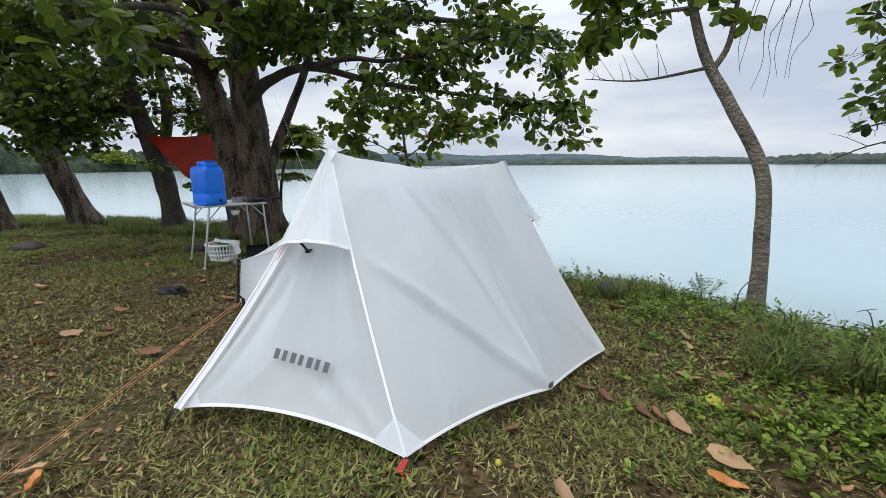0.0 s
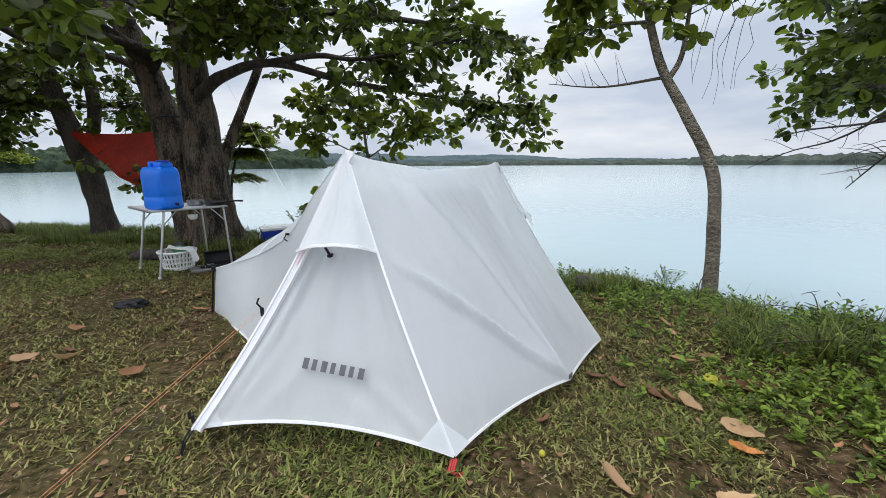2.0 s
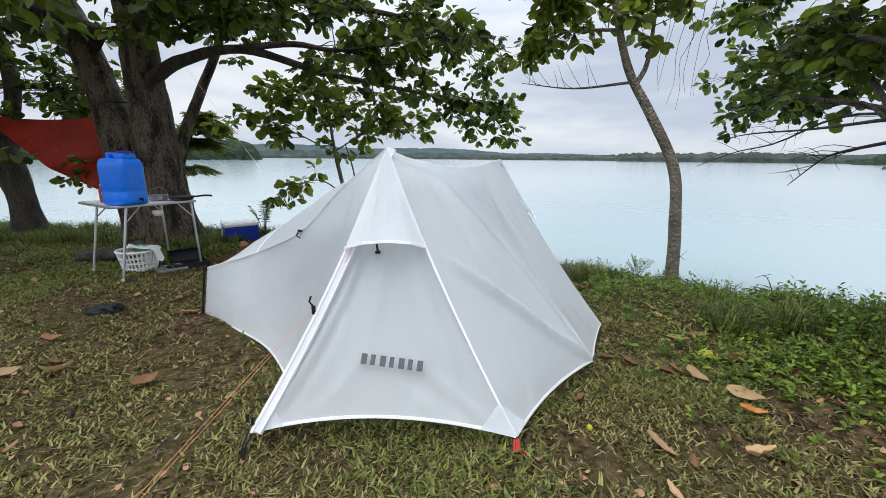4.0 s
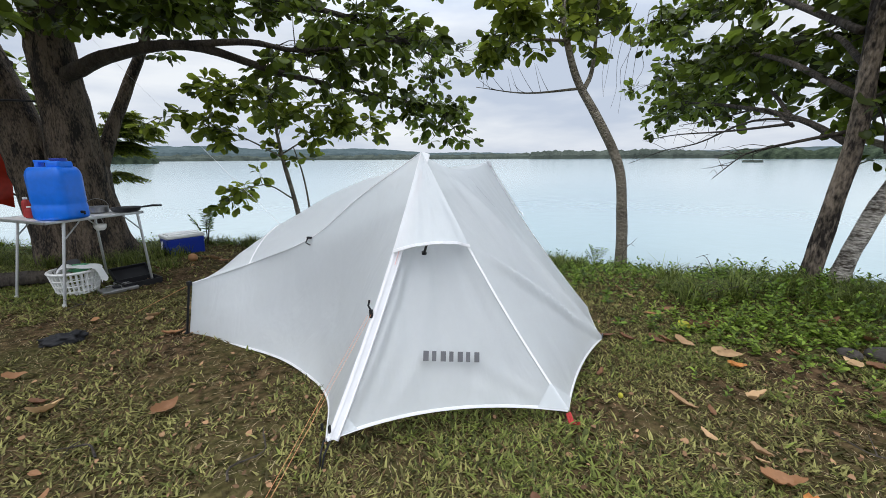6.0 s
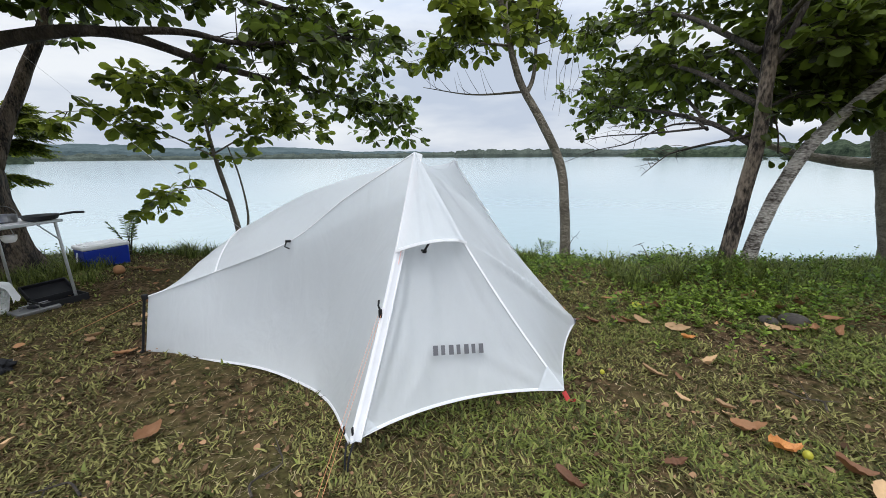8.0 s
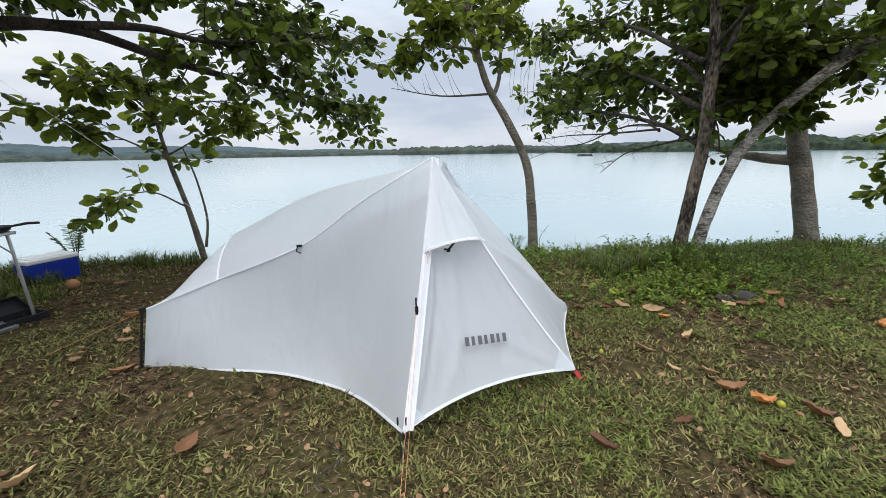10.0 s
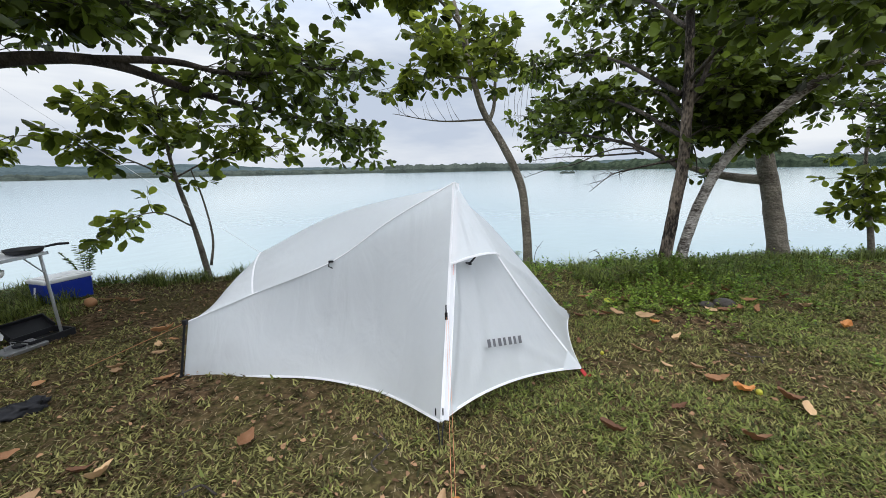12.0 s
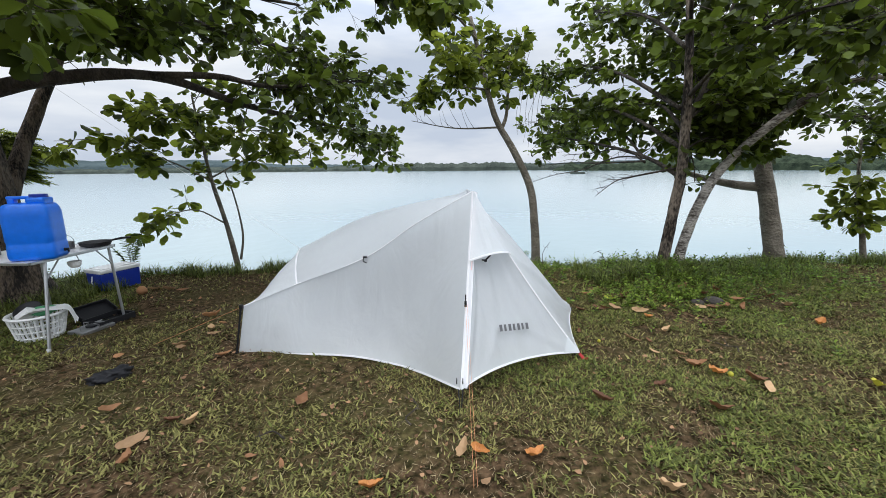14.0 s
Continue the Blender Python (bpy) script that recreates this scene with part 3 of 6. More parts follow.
                p = p0.lerp(p1, u) + o * (0.012 + (0.05 if sgn < 0 else 0.07) * v * v * (1 - (2 * u - 1) ** 2) + 0.006) + Vector((0, 0, 0.018 * v**3 * (1 - (2 * u - 1) ** 2))) + o * (0.02 * v * noise.noise(Vector((u * 4.5, v * 1.3, sgn * 3.0))) + 0.008 * noise.noise(Vector((u * 9, v * 3, 5.0)))) * min(1.0, 5 * u, 5 * (1 - u))
                row.append(bm.verts.new(p))
            grid.append(row)
        for j in range(rows):
            for i in range(cols):
                bm.faces.new((grid[j][i], grid[j][i + 1], grid[j + 1][i + 1], grid[j + 1][i]))
        edge = [v.co.copy() for v in grid[rows]]
        part("vent_hood", bm, M_FLY, tent, "white vent hood over the door", smooth=True)
        tape("hood_hem", edge, 0.014, o, lift=0.006)
        # black strut that props the hood open
        bm = bmesh.new()
        m = edge[8]
        tube(bm, [m + Vector((0, 0, -0.006)), m - o * 0.05 + Vector((0, 0, -0.03)), m - o * 0.085 + Vector((0, 0, -0.022))], [0.005, 0.006, 0.005], 6)
        box(bm, (0.018, 0.018, 0.012), m - o * 0.05 + Vector((0, 0, -0.034)), 0.003)
        part("vent_strut", bm, M_BLACK, tent, "black plastic vent strut")
        # toggle on the zip flap with its guy line
        k = 24
        bm = bmesh.new()
        box(bm, (0.012, 0.014, 0.036), zip_line[k] + Vector((sgn * 0.012, 0, 0.01)), 0.003)
        tube(bm, [zip_line[k] + Vector((sgn * 0.016, 0.0, 0.03)), zip_line[k] + Vector((sgn * 0.03, 0.0, 0.05)), zip_line[k] + Vector((sgn * 0.02, 0.0, 0.07))], [0.004] * 3, 6)
        part("toggle", bm, M_BLACK, tent, "black toggle on the zip flap")
        # hook on the long seam
        bm = bmesh.new()
        box(bm, (0.014, 0.03, 0.012), clip + Vector((sgn * 0.012, 0, 0.006)), 0.003)
        tube(bm, [clip + Vector((sgn * 0.012, 0.01, 0.004)), clip + Vector((sgn * 0.03, 0.012, -0.02)), clip + Vector((sgn * 0.022, -0.01, -0.034))], [0.004] * 3, 6)
        part("hook", bm, M_BLACK, tent, "black plastic hook on the seam")
        # corner strut at the foot end
        bm = bmesh.new()
        off = Vector((sgn * 0.012, 0.012, 0))
        tube(bm, [low + off + Vector((0, 0, -0.01)), up + off + Vector((0, 0, 0.012))], [0.007, 0.007], 8)
        box(bm, (0.025, 0.025, 0.03), up + off, 0.004)
        box(bm, (0.025, 0.025, 0.025), low + off + Vector((0, 0, 0.012)), 0.004)
        part("corner_strut", bm, M_BLACK, tent, "black corner strut at the foot end")
        # cords and strap at the door corner
        down = Vector((cl.x, cl.y, 0.045))
        for dx in (-0.014, 0.012):
            bm = bmesh.new()
            tube(bm, [cl + Vector((0, dx, 0.0)), cl + Vector((sgn * 0.03, dx * 0.6, -0.035)), down + Vector((sgn * 0.05, dx * 0.3, -0.01))], [0.0035] * 3, 6)
            part("corner_strap", bm, M_BLACK, tent)
        for dy in (0.02, -0.012):
            bm = bmesh.new()
            box(bm, (0.012, 0.006, 0.03), cl + Vector((sgn * -0.004, dy, 0.045)), 0.002)
            part("buckle", bm, M_BLACK, tent)
    # a tab at the head point
    bm = bmesh.new()
    box(bm, (0.03, 0.006, 0.024), CM + Vector((0, -0.006, 0.018)), 0.002)
    part("head_tab", bm, M_GREYINK, tent, "grey tab at the head point")
    # poles: ridge pole, centre pole and the inner tent below the fly
    bm = bmesh.new()
    tube(bm, bent(AP + Vector((0.02, 0, -0.03)), RR + Vector((-0.02, 0, -0.03)), (0, 0, -0.085), 12), [0.005] * 13, 6)
    part("ridge_pole", bm, M_POLE, tent, "grey ridge pole under the fly")
    bm = bmesh.new()
    line = [HUB.lerp(CM, 1 - i / 14) + Vector((0, 0.03, -0.03)) for i in range(14)] + smooth_line([HUB + Vector((0, 0.03, -0.03)), Vector((0.0, 0.75, 0.87)), HOOK + Vector((0, -0.02, -0.05)), Vector((0, 1.5, 0.3))], 20)
    tube(bm, line, [0.005] * len(line), 6)
    part("centre_pole", bm, M_POLE, tent, "grey centre pole under the fly")
    # inner tent; its last point bulges to the fly for a shade patch there
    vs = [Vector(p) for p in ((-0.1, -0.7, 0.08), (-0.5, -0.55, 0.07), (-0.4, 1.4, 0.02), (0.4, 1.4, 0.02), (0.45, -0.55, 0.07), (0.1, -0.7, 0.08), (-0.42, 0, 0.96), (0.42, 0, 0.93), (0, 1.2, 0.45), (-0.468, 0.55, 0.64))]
    mesh_part("inner_tent", vs, [(0, 1, 6), (1, 2, 9), (2, 8, 9), (8, 6, 9), (6, 1, 9), (2, 3, 8), (3, 7, 8), (3, 4, 7), (4, 5, 7), (5, 0, 6, 7), (6, 8, 7)], M_INNER, tent, "grey inner tent under the fly, darkened to show as shade")
    # plain lettering-sized marks printed on the door
    f, z = Vector((-0.959, -0.152, 0.338)), Vector((-0.828, -0.347, 0.301))
    run = (z - f).normalized()
    rise = (AP - (f + z) / 2)
    rise = (rise - run * rise.dot(run)).normalized()
    nrm = run.cross(rise)
    if nrm.x > 0:
        nrm = -nrm
    bm = bmesh.new()
    base = f - rise * 0.015 + nrm * 0.004
    step = (z - f).length / 6.6
    h = 0.04
    for k in range(7):
        o = base + run * (step * k + 0.003)
        w = step * (0.5 if k % 2 else 0.62)
        quad = [bm.verts.new(o + run * x + rise * y) for x, y in ((0, 0), (w, 0), (w, h), (0, h))]
        bm.faces.new(quad)
    part("printed_mark", bm, M_GREYINK, tent, "dark grey printed mark of plain bars")
    tagged(tent, "white translucent lightweight trekking tent pitched on grass", "tent")

    world = tent.matrix_basis

    def cord(name, a, b, mat, label, r=0.0012, droop=0.0, category="guy line"):
        bm = bmesh.new()
        pts = [a.lerp(b, i / 10) + Vector((0, 0, -droop * 4 * (i / 10) * (1 - i / 10))) for i in range(11)]
        tube(bm, pts, [r] * 11, 5)
        tagged(part(name, bm, mat), label, category)

    knob = world @ (sides[-1]["top"].lerp(sides[-1]["cl"], 0.6) + Vector((-0.02, 0, -0.02)))
    for gap in (0.0, 0.014):
        cord("guy_line", knob + Vector((gap, 0, 0)), Vector((-0.134 + gap, 4.28 - gap * 0.5, 0.05)), M_PINK, "thin orange guy line pegged into the grass", r=0.0006)
    cord("guy_line", world @ sides[-1]["up"], Vector((-0.72, 6.95, 0.0)), M_PINK, "thin orange guy line from the foot corner")
    cord("guy_line", world @ HOOK, Vector((-1.15, 9.15, 2.35)), M_TAPE, "pale guy line running up to a tree", r=0.001)
    # red peg loop at the head corner of the door
    cr = world @ sides[-1]["cr"]
    bm = bmesh.new()
    for dx in (-0.009, 0.0, 0.008):
        tube(bm, [cr + Vector((dx, -0.005, -0.01)), cr + Vector((-0.018 + dx, -0.045, -0.028)), Vector((1.225 + dx, 4.46, 0.055)), Vector((1.215 + dx, 4.44, 0.02))], [0.005, 0.006, 0.005, 0.004], 6)
    tagged(part("tent_peg", bm, M_RED), "red peg loop in the grass at the tent corner", "tent peg")


build_tent()


# ---- trees ----
def leaf_arrays(pos, axis, up, length, width):
    """Folded obovate leaves: nine points and eight triangles each."""
    n = len(pos)
    axis = axis / np.linalg.norm(axis, axis=1, keepdims=True)
    side = np.cross(axis, up)
    side /= np.linalg.norm(side, axis=1, keepdims=True) + 1e-9
    nor = np.cross(side, axis)
    tmpl = np.array([(0, 0, 0), (0, 0.55, -0.03), (0, 1.0, -0.12), (-0.13, 0.24, 0.03), (-0.26, 0.58, 0.035), (-0.2, 0.86, -0.03), (0.13, 0.24, 0.03), (0.26, 0.58, 0.035), (0.2, 0.86, -0.03)])
    v = (pos[:, None] + side[:, None] * (tmpl[None, :, 0:1] * (length * width)[:, None, None]) + axis[:, None] * (tmpl[None, :, 1:2] * length[:, None, None])
         + nor[:, None] * (tmpl[None, :, 2:3] * length[:, None, None]))
    t = np.array([(0, 1, 3), (3, 1, 4), (4, 1, 5), (5, 1, 2), (0, 6, 1), (6, 7, 1), (7, 8, 1), (8, 2, 1)])
    return v.reshape(-1, 3), (t[None] + 9 * np.arange(n)[:, None, None]).reshape(-1, 3)


class Crown:
    """Gathers twigs and leaf rosettes for one tree."""

    def __init__(self, seed, thin=1.0):
        self.thin = thin
        self.rnd, self.rng = random.Random(seed), np.random.default_rng(seed)
        self.twigs = bmesh.new()
        self.pos, self.axis, self.up, self.len = [], [], [], []

    def rosette(self, c, out, n, size):
        rng = self.rng
        for k in range(n):
            an = rng.uniform(0, 2 * math.pi)
            d = np.array([math.cos(an), math.sin(an), rng.uniform(-0.95, 0.4)]) + 0.7 * np.array(out)
            self.pos.append(np.array(c) + d * 0.02 + rng.normal(0, 0.012, 3))
            self.axis.append(d)
            self.up.append(np.array([0, 0, 1.0]) + rng.normal(0, 0.95, 3))
            self.len.append(size * rng.uniform(0.6, 1.15))

    def along(self, pts, f0, n, spread, size=0.145, leaves=8, droop=0.05, flat=0.6):
        """n leafy twigs along a limb from the fraction f0 on."""
        rnd = self.rnd
        for _ in range(max(1, int(n * self.thin))):
            s = f0 + (1 - f0) * rnd.random() ** 0.8
            x = s * (len(pts) - 1)
            k = min(int(x), len(pts) - 2)
            p = pts[k].lerp(pts[k + 1], x - k)
            d = (pts[k + 1] - pts[k]).normalized()
            off = Vector((rnd.gauss(0, 1), rnd.gauss(0, 1), rnd.gauss(0, flat)))
            off = (off * 0.55 + d * rnd.uniform(0.0, 0.9)) * spread * rnd.uniform(0.5, 1.0)
            off.z -= droop * rnd.random()
            c = p + off
            mid = p.lerp(c, 0.55) + Vector((rnd.gauss(0, 0.1), rnd.gauss(0, 0.1), rnd.gauss(0.03, 0.08))) * spread * 0.4
            line = smooth_line([p, mid, c], 4)
            tube(self.twigs, line, [0.006, 0.005, 0.004, 0.003, 0.002], 4, cap=False)
            out = off.normalized()
            self.rosette(c, out, leaves, size)
            for _ in range(rnd.choice((1, 2, 2))):
                q = c + Vector((rnd.gauss(0, 1), rnd.gauss(0, 1), rnd.gauss(0, 0.6))) * 0.11
                tube(self.twigs, [line[3], line[3].lerp(q, 0.5) + Vector((0, 0, 0.01)), q], [0.003, 0.0025, 0.002], 3, cap=False)
                self.rosette(q, (q - c).normalized(), max(3, leaves - 2), size)

    def finish(self, tree, leaf_mat, bark, width=1.0, name="crown", label="crown of broad glossy green leaves"):
        part("twig_tangle", self.twigs, bark, tree)["kind"] = "stuff"
        n = len(self.pos)
        if n:
            wide = np.full(n, width) * self.rng.uniform(0.95, 1.3, n)
            v, t = leaf_arrays(np.array(self.pos), np.array(self.axis), np.array(self.up), np.array(self.len), wide)
            soup(name, v, t, leaf_mat, tree, label)["kind"] = "stuff"


def limb(tree, name, pts, r0, r1, bark, sides=10, n=18, rough=0.16, flare=0.0, power=1.0):
    line = smooth_line(pts, n)
    radii = [r1 + (r0 - r1) * (1 - i / n) ** power + flare * max(0, 1 - i / n * 7) ** 2 for i in range(n + 1)]
    bm = bmesh.new()
    tube(bm, line, radii, sides, rough, seed=r0 * 10)
    part(name, bm, bark, tree, smooth=True)
    return line


def big_tree():
    tree = empty("big_tree", (0, 0, 0))
    c = Crown(11, 0.72)
    limb(tree, "trunk", [(-1.5, 9.5, -0.15), (-1.53, 9.4, 0.9), (-1.56, 9.38, 2.0), (-1.6, 9.35, 2.9), (-1.75, 9.3, 4.2), (-1.8, 9.2, 5.4)], 0.3, 0.08, M_BARK, 22, 48, 0.14, 0.14)
    limb(tree, "trunk", [(-1.83, 9.6, -0.15), (-1.97, 9.55, 1.1), (-2.12, 9.55, 2.0), (-2.42, 9.5, 3.0), (-3.1, 9.3, 3.9), (-4.0, 8.8, 4.6)], 0.255, 0.06, M_BARK, 20, 44, 0.13, 0.12)
    b = limb(tree, "branch", [(-1.35, 9.45, 1.05), (-1.2, 9.56, 1.5), (-1.0, 9.64, 1.98), (-0.76, 9.68, 2.53), (-0.6, 9.7, 3.1), (-0.3, 9.6, 3.8)], 0.085, 0.03, M_BARK, 10, 24, 0.18)
    c.along(b, 0.5, 60, 0.8)
    b = limb(tree, "branch", [(-1.5, 9.3, 1.98), (-0.9, 8.65, 2.12), (-0.2, 8.15, 2.16), (0.6, 8.15, 1.98), (1.6, 8.4, 1.88), (2.4, 8.6, 1.8), (2.95, 8.8, 1.72)], 0.08, 0.008, M_BARK_DARK, 10, 34, 0.2, power=1.6)
    c.along(b, 0.36, 56, 0.5, droop=0.1)
    b = limb(tree, "branch", [(-0.25, 8.16, 2.17), (0.3, 7.95, 2.2), (0.7, 7.9, 2.16), (1.2, 7.8, 2.22), (1.8, 7.7, 2.34)], 0.038, 0.008, M_BARK_DARK, 8, 20, 0.2)
    c.along(b, 0.3, 42, 0.5)
    b = limb(tree, "branch", [(-1.5, 9.2, 2.6), (-1.09, 9.0, 2.87), (-0.49, 8.6, 3.2), (0.5, 8.0, 3.45), (1.6, 7.6, 3.5), (2.6, 7.4, 3.3)], 0.16, 0.02, M_BARK_DARK, 10, 26, 0.2)
    c.along(b, 0.3, 115, 0.8)
    b = limb(tree, "branch", [(-1.6, 9.3, 3.1), (-1.0, 8.2, 3.4), (-0.4, 7.0, 3.4), (0.2, 6.2, 3.2), (0.7, 5.6, 3.0)], 0.12, 0.015, M_BARK_DARK, 8, 22, 0.2)
    c.along(b, 0.3, 100, 0.75)
    b = limb(tree, "branch", [(-1.7, 9.2, 3.0), (-1.9, 8.0, 3.2), (-1.8, 6.8, 3.1), (-1.6, 6.0, 2.85)], 0.12, 0.015, M_BARK_DARK, 8, 22, 0.2)
    c.along(b, 0.25, 90, 0.7)
    b = limb(tree, "branch", [(-2.0, 9.5, 2.4), (-2.8, 8.9, 2.9), (-3.6, 8.2, 3.0), (-4.2, 7.6, 2.8)], 0.12, 0.015, M_BARK_DARK, 8, 22, 0.2)
    c.along(b, 0.25, 68, 0.8)
    b = limb(tree, "branch", [(-1.7, 9.4, 3.6), (-0.6, 9.6, 4.2), (0.8, 9.4, 4.4), (2.2, 9.2, 4.2)], 0.12, 0.015, M_BARK_DARK, 8, 22, 0.2)
    c.along(b, 0.2, 135, 0.9)
    b = limb(tree, "branch", [(-1.7, 9.2, 2.9), (-1.65, 8.1, 2.75), (-1.35, 7.0, 2.4), (-1.1, 6.4, 2.1)], 0.06, 0.01, M_BARK_DARK, 8, 18, 0.2)
    c.along(b, 0.55, 16, 0.45)
    b = limb(tree, "branch", [(-1.9, 9.4, 2.5), (-2.6, 8.6, 2.6), (-3.2, 7.8, 2.5), (-3.5, 7.0, 2.3)], 0.08, 0.01, M_BARK_DARK, 8, 18, 0.2)
    c.along(b, 0.25, 44, 0.6)
    b = limb(tree, "branch", [(-1.5, 9.3, 3.0), (-0.6, 8.9, 2.9), (0.6, 9.0, 2.95), (1.8, 9.2, 2.9), (2.9, 9.3, 2.6)], 0.08, 0.01, M_BARK_DARK, 8, 22, 0.2)
    c.along(b, 0.3, 110, 0.65)
    b = limb(tree, "branch", [(-1.6, 9.3, 2.8), (-1.0, 8.0, 2.75), (-0.2, 7.3, 2.7), (0.7, 7.0, 2.7)], 0.06, 0.01, M_BARK_DARK, 8, 18, 0.2)
    c.along(b, 0.4, 14, 0.45)
    b = limb(tree, "branch", [(-2.0, 9.55, 2.1), (-2.6, 9.8, 2.5), (-3.2, 9.9, 2.6), (-3.8, 9.8, 2.4)], 0.07, 0.01, M_BARK_DARK, 8, 18, 0.2)
    c.along(b, 0.2, 56, 0.75)
    b = limb(tree, "branch", [(-2.2, 9.4, 2.9), (-2.6, 8.6, 2.9), (-2.75, 7.6, 2.65)], 0.06, 0.01, M_BARK_DARK, 8, 18, 0.2)
    c.along(b, 0.2, 52, 0.65)
    b = limb(tree, "branch", [(-1.5, 9.3, 2.4), (-1.2, 8.7, 2.55), (-0.8, 8.3, 2.6), (-0.3, 8.2, 2.65)], 0.04, 0.01, M_BARK_DARK, 8, 14, 0.2)
    c.along(b, 0.1, 70, 0.5)
    # leafy shoots from the foot of the trunks
    for pts, n in (([(-2.0, 9.75, 0.45), (-2.4, 9.9, 0.8), (-2.75, 9.95, 0.85)], 9), ([(-2.0, 9.7, 0.9), (-2.3, 9.9, 1.1), (-2.6, 9.95, 1.05)], 5)):
        b = limb(tree, "branch", pts, 0.012, 0.004, M_BARK_DARK, 6, 10, 0.1)
        c.along(b, 0.4, n, 0.22, size=0.12, leaves=5)
    c.finish(tree, M_LEAF, M_BARK_DARK)
    tagged(tree, "large spreading tree with double brown trunk and broad leaves", "tree")


def left_trees():
    tree = empty("forked_tree", (0, 0, 0))
    c = Crown(21, 0.62)
    limb(tree, "trunk", [(-3.78, 10.7, -0.2), (-3.85, 10.64, 0.9), (-4.03, 10.51, 2.0), (-4.12, 10.45, 2.9), (-4.3, 10.4, 4.2)], 0.19, 0.07, M_BARK_DARK, 12, 30, 0.2, 0.1)
    b = limb(tree, "branch", [(-3.86, 10.66, 1.0), (-3.68, 10.75, 2.2), (-3.8, 10.7, 3.1), (-4.0, 10.5, 4.0)], 0.11, 0.04, M_BARK_DARK, 10, 24, 0.2)
    c.along(b, 0.5, 50, 0.8)
    for pts in ([(-4.1, 10.45, 2.8), (-4.8, 9.9, 3.3), (-5.4, 9.4, 3.4)], [(-4.1, 10.45, 3.0), (-3.4, 9.8, 3.6), (-2.8, 9.2, 3.8)], [(-4.1, 10.5, 2.4), (-5.0, 10.6, 2.7), (-5.8, 10.5, 2.5)], [(-4.0, 10.5, 1.9), (-4.6, 10.4, 2.1), (-5.2, 10.0, 2.0)], [(-3.75, 10.72, 2.0), (-3.35, 10.75, 2.05), (-2.85, 10.7, 1.85)], [(-4.05, 10.5, 2.2), (-4.7, 10.5, 2.0), (-5.5, 10.4, 1.7)]):
        b = limb(tree, "branch", pts, 0.06, 0.012, M_BARK_DARK, 8, 16, 0.2)
        c.along(b, 0.15, 105, 0.9)
    c.finish(tree, M_LEAF, M_BARK_DARK)
    tagged(tree, "dark forked tree beside the lake bank", "tree", "trees on the lake bank")
    tree = empty("leaning_tree", (0, 0, 0))
    c = Crown(22, 0.36)
    limb(tree, "trunk", [(-6.1, 11.4, -0.2), (-6.34, 11.16, 1.14), (-6.5, 11.0, 1.96), (-6.9, 10.9, 2.6), (-7.6, 10.8, 3.6)], 0.24, 0.07, M_BARK, 12, 30, 0.2, 0.12)
    for pts in ([(-6.6, 11.0, 2.2), (-6.0, 10.6, 2.6), (-5.2, 10.3, 2.5)], [(-6.8, 10.9, 2.5), (-6.6, 10.0, 3.2), (-6.2, 9.2, 3.3)], [(-6.5, 11, 2.0), (-7.2, 10.6, 2.2), (-8.0, 10.2, 2.1)], [(-7.2, 10.8, 3.1), (-6.4, 11.2, 3.6), (-5.4, 11.3, 3.8)]):
        b = limb(tree, "branch", pts, 0.07, 0.012, M_BARK_DARK, 8, 16, 0.2)
        c.along(b, 0.1, 90, 0.75)
    c.finish(tree, M_LEAF, M_BARK_DARK)
    tagged(tree, "leaning brown tree on the lake bank", "tree", "trees on the lake bank")
    tree = empty("leaning_tree", (0, 0, 0))
    c = Crown(23, 0.4)
    b = limb(tree, "trunk", [(-6.95, 10.5, -0.2), (-7.1, 10.4, 1.0), (-7.6, 10.2, 2.2), (-8.2, 9.9, 3.4)], 0.26, 0.06, M_BARK, 12, 24, 0.2, 0.1)
    c.along(b, 0.45, 95, 1.2)
    c.finish(tree, M_LEAF, M_BARK_DARK)
    tagged(tree, "leaning brown tree on the lake bank", "tree", "trees on the lake bank")


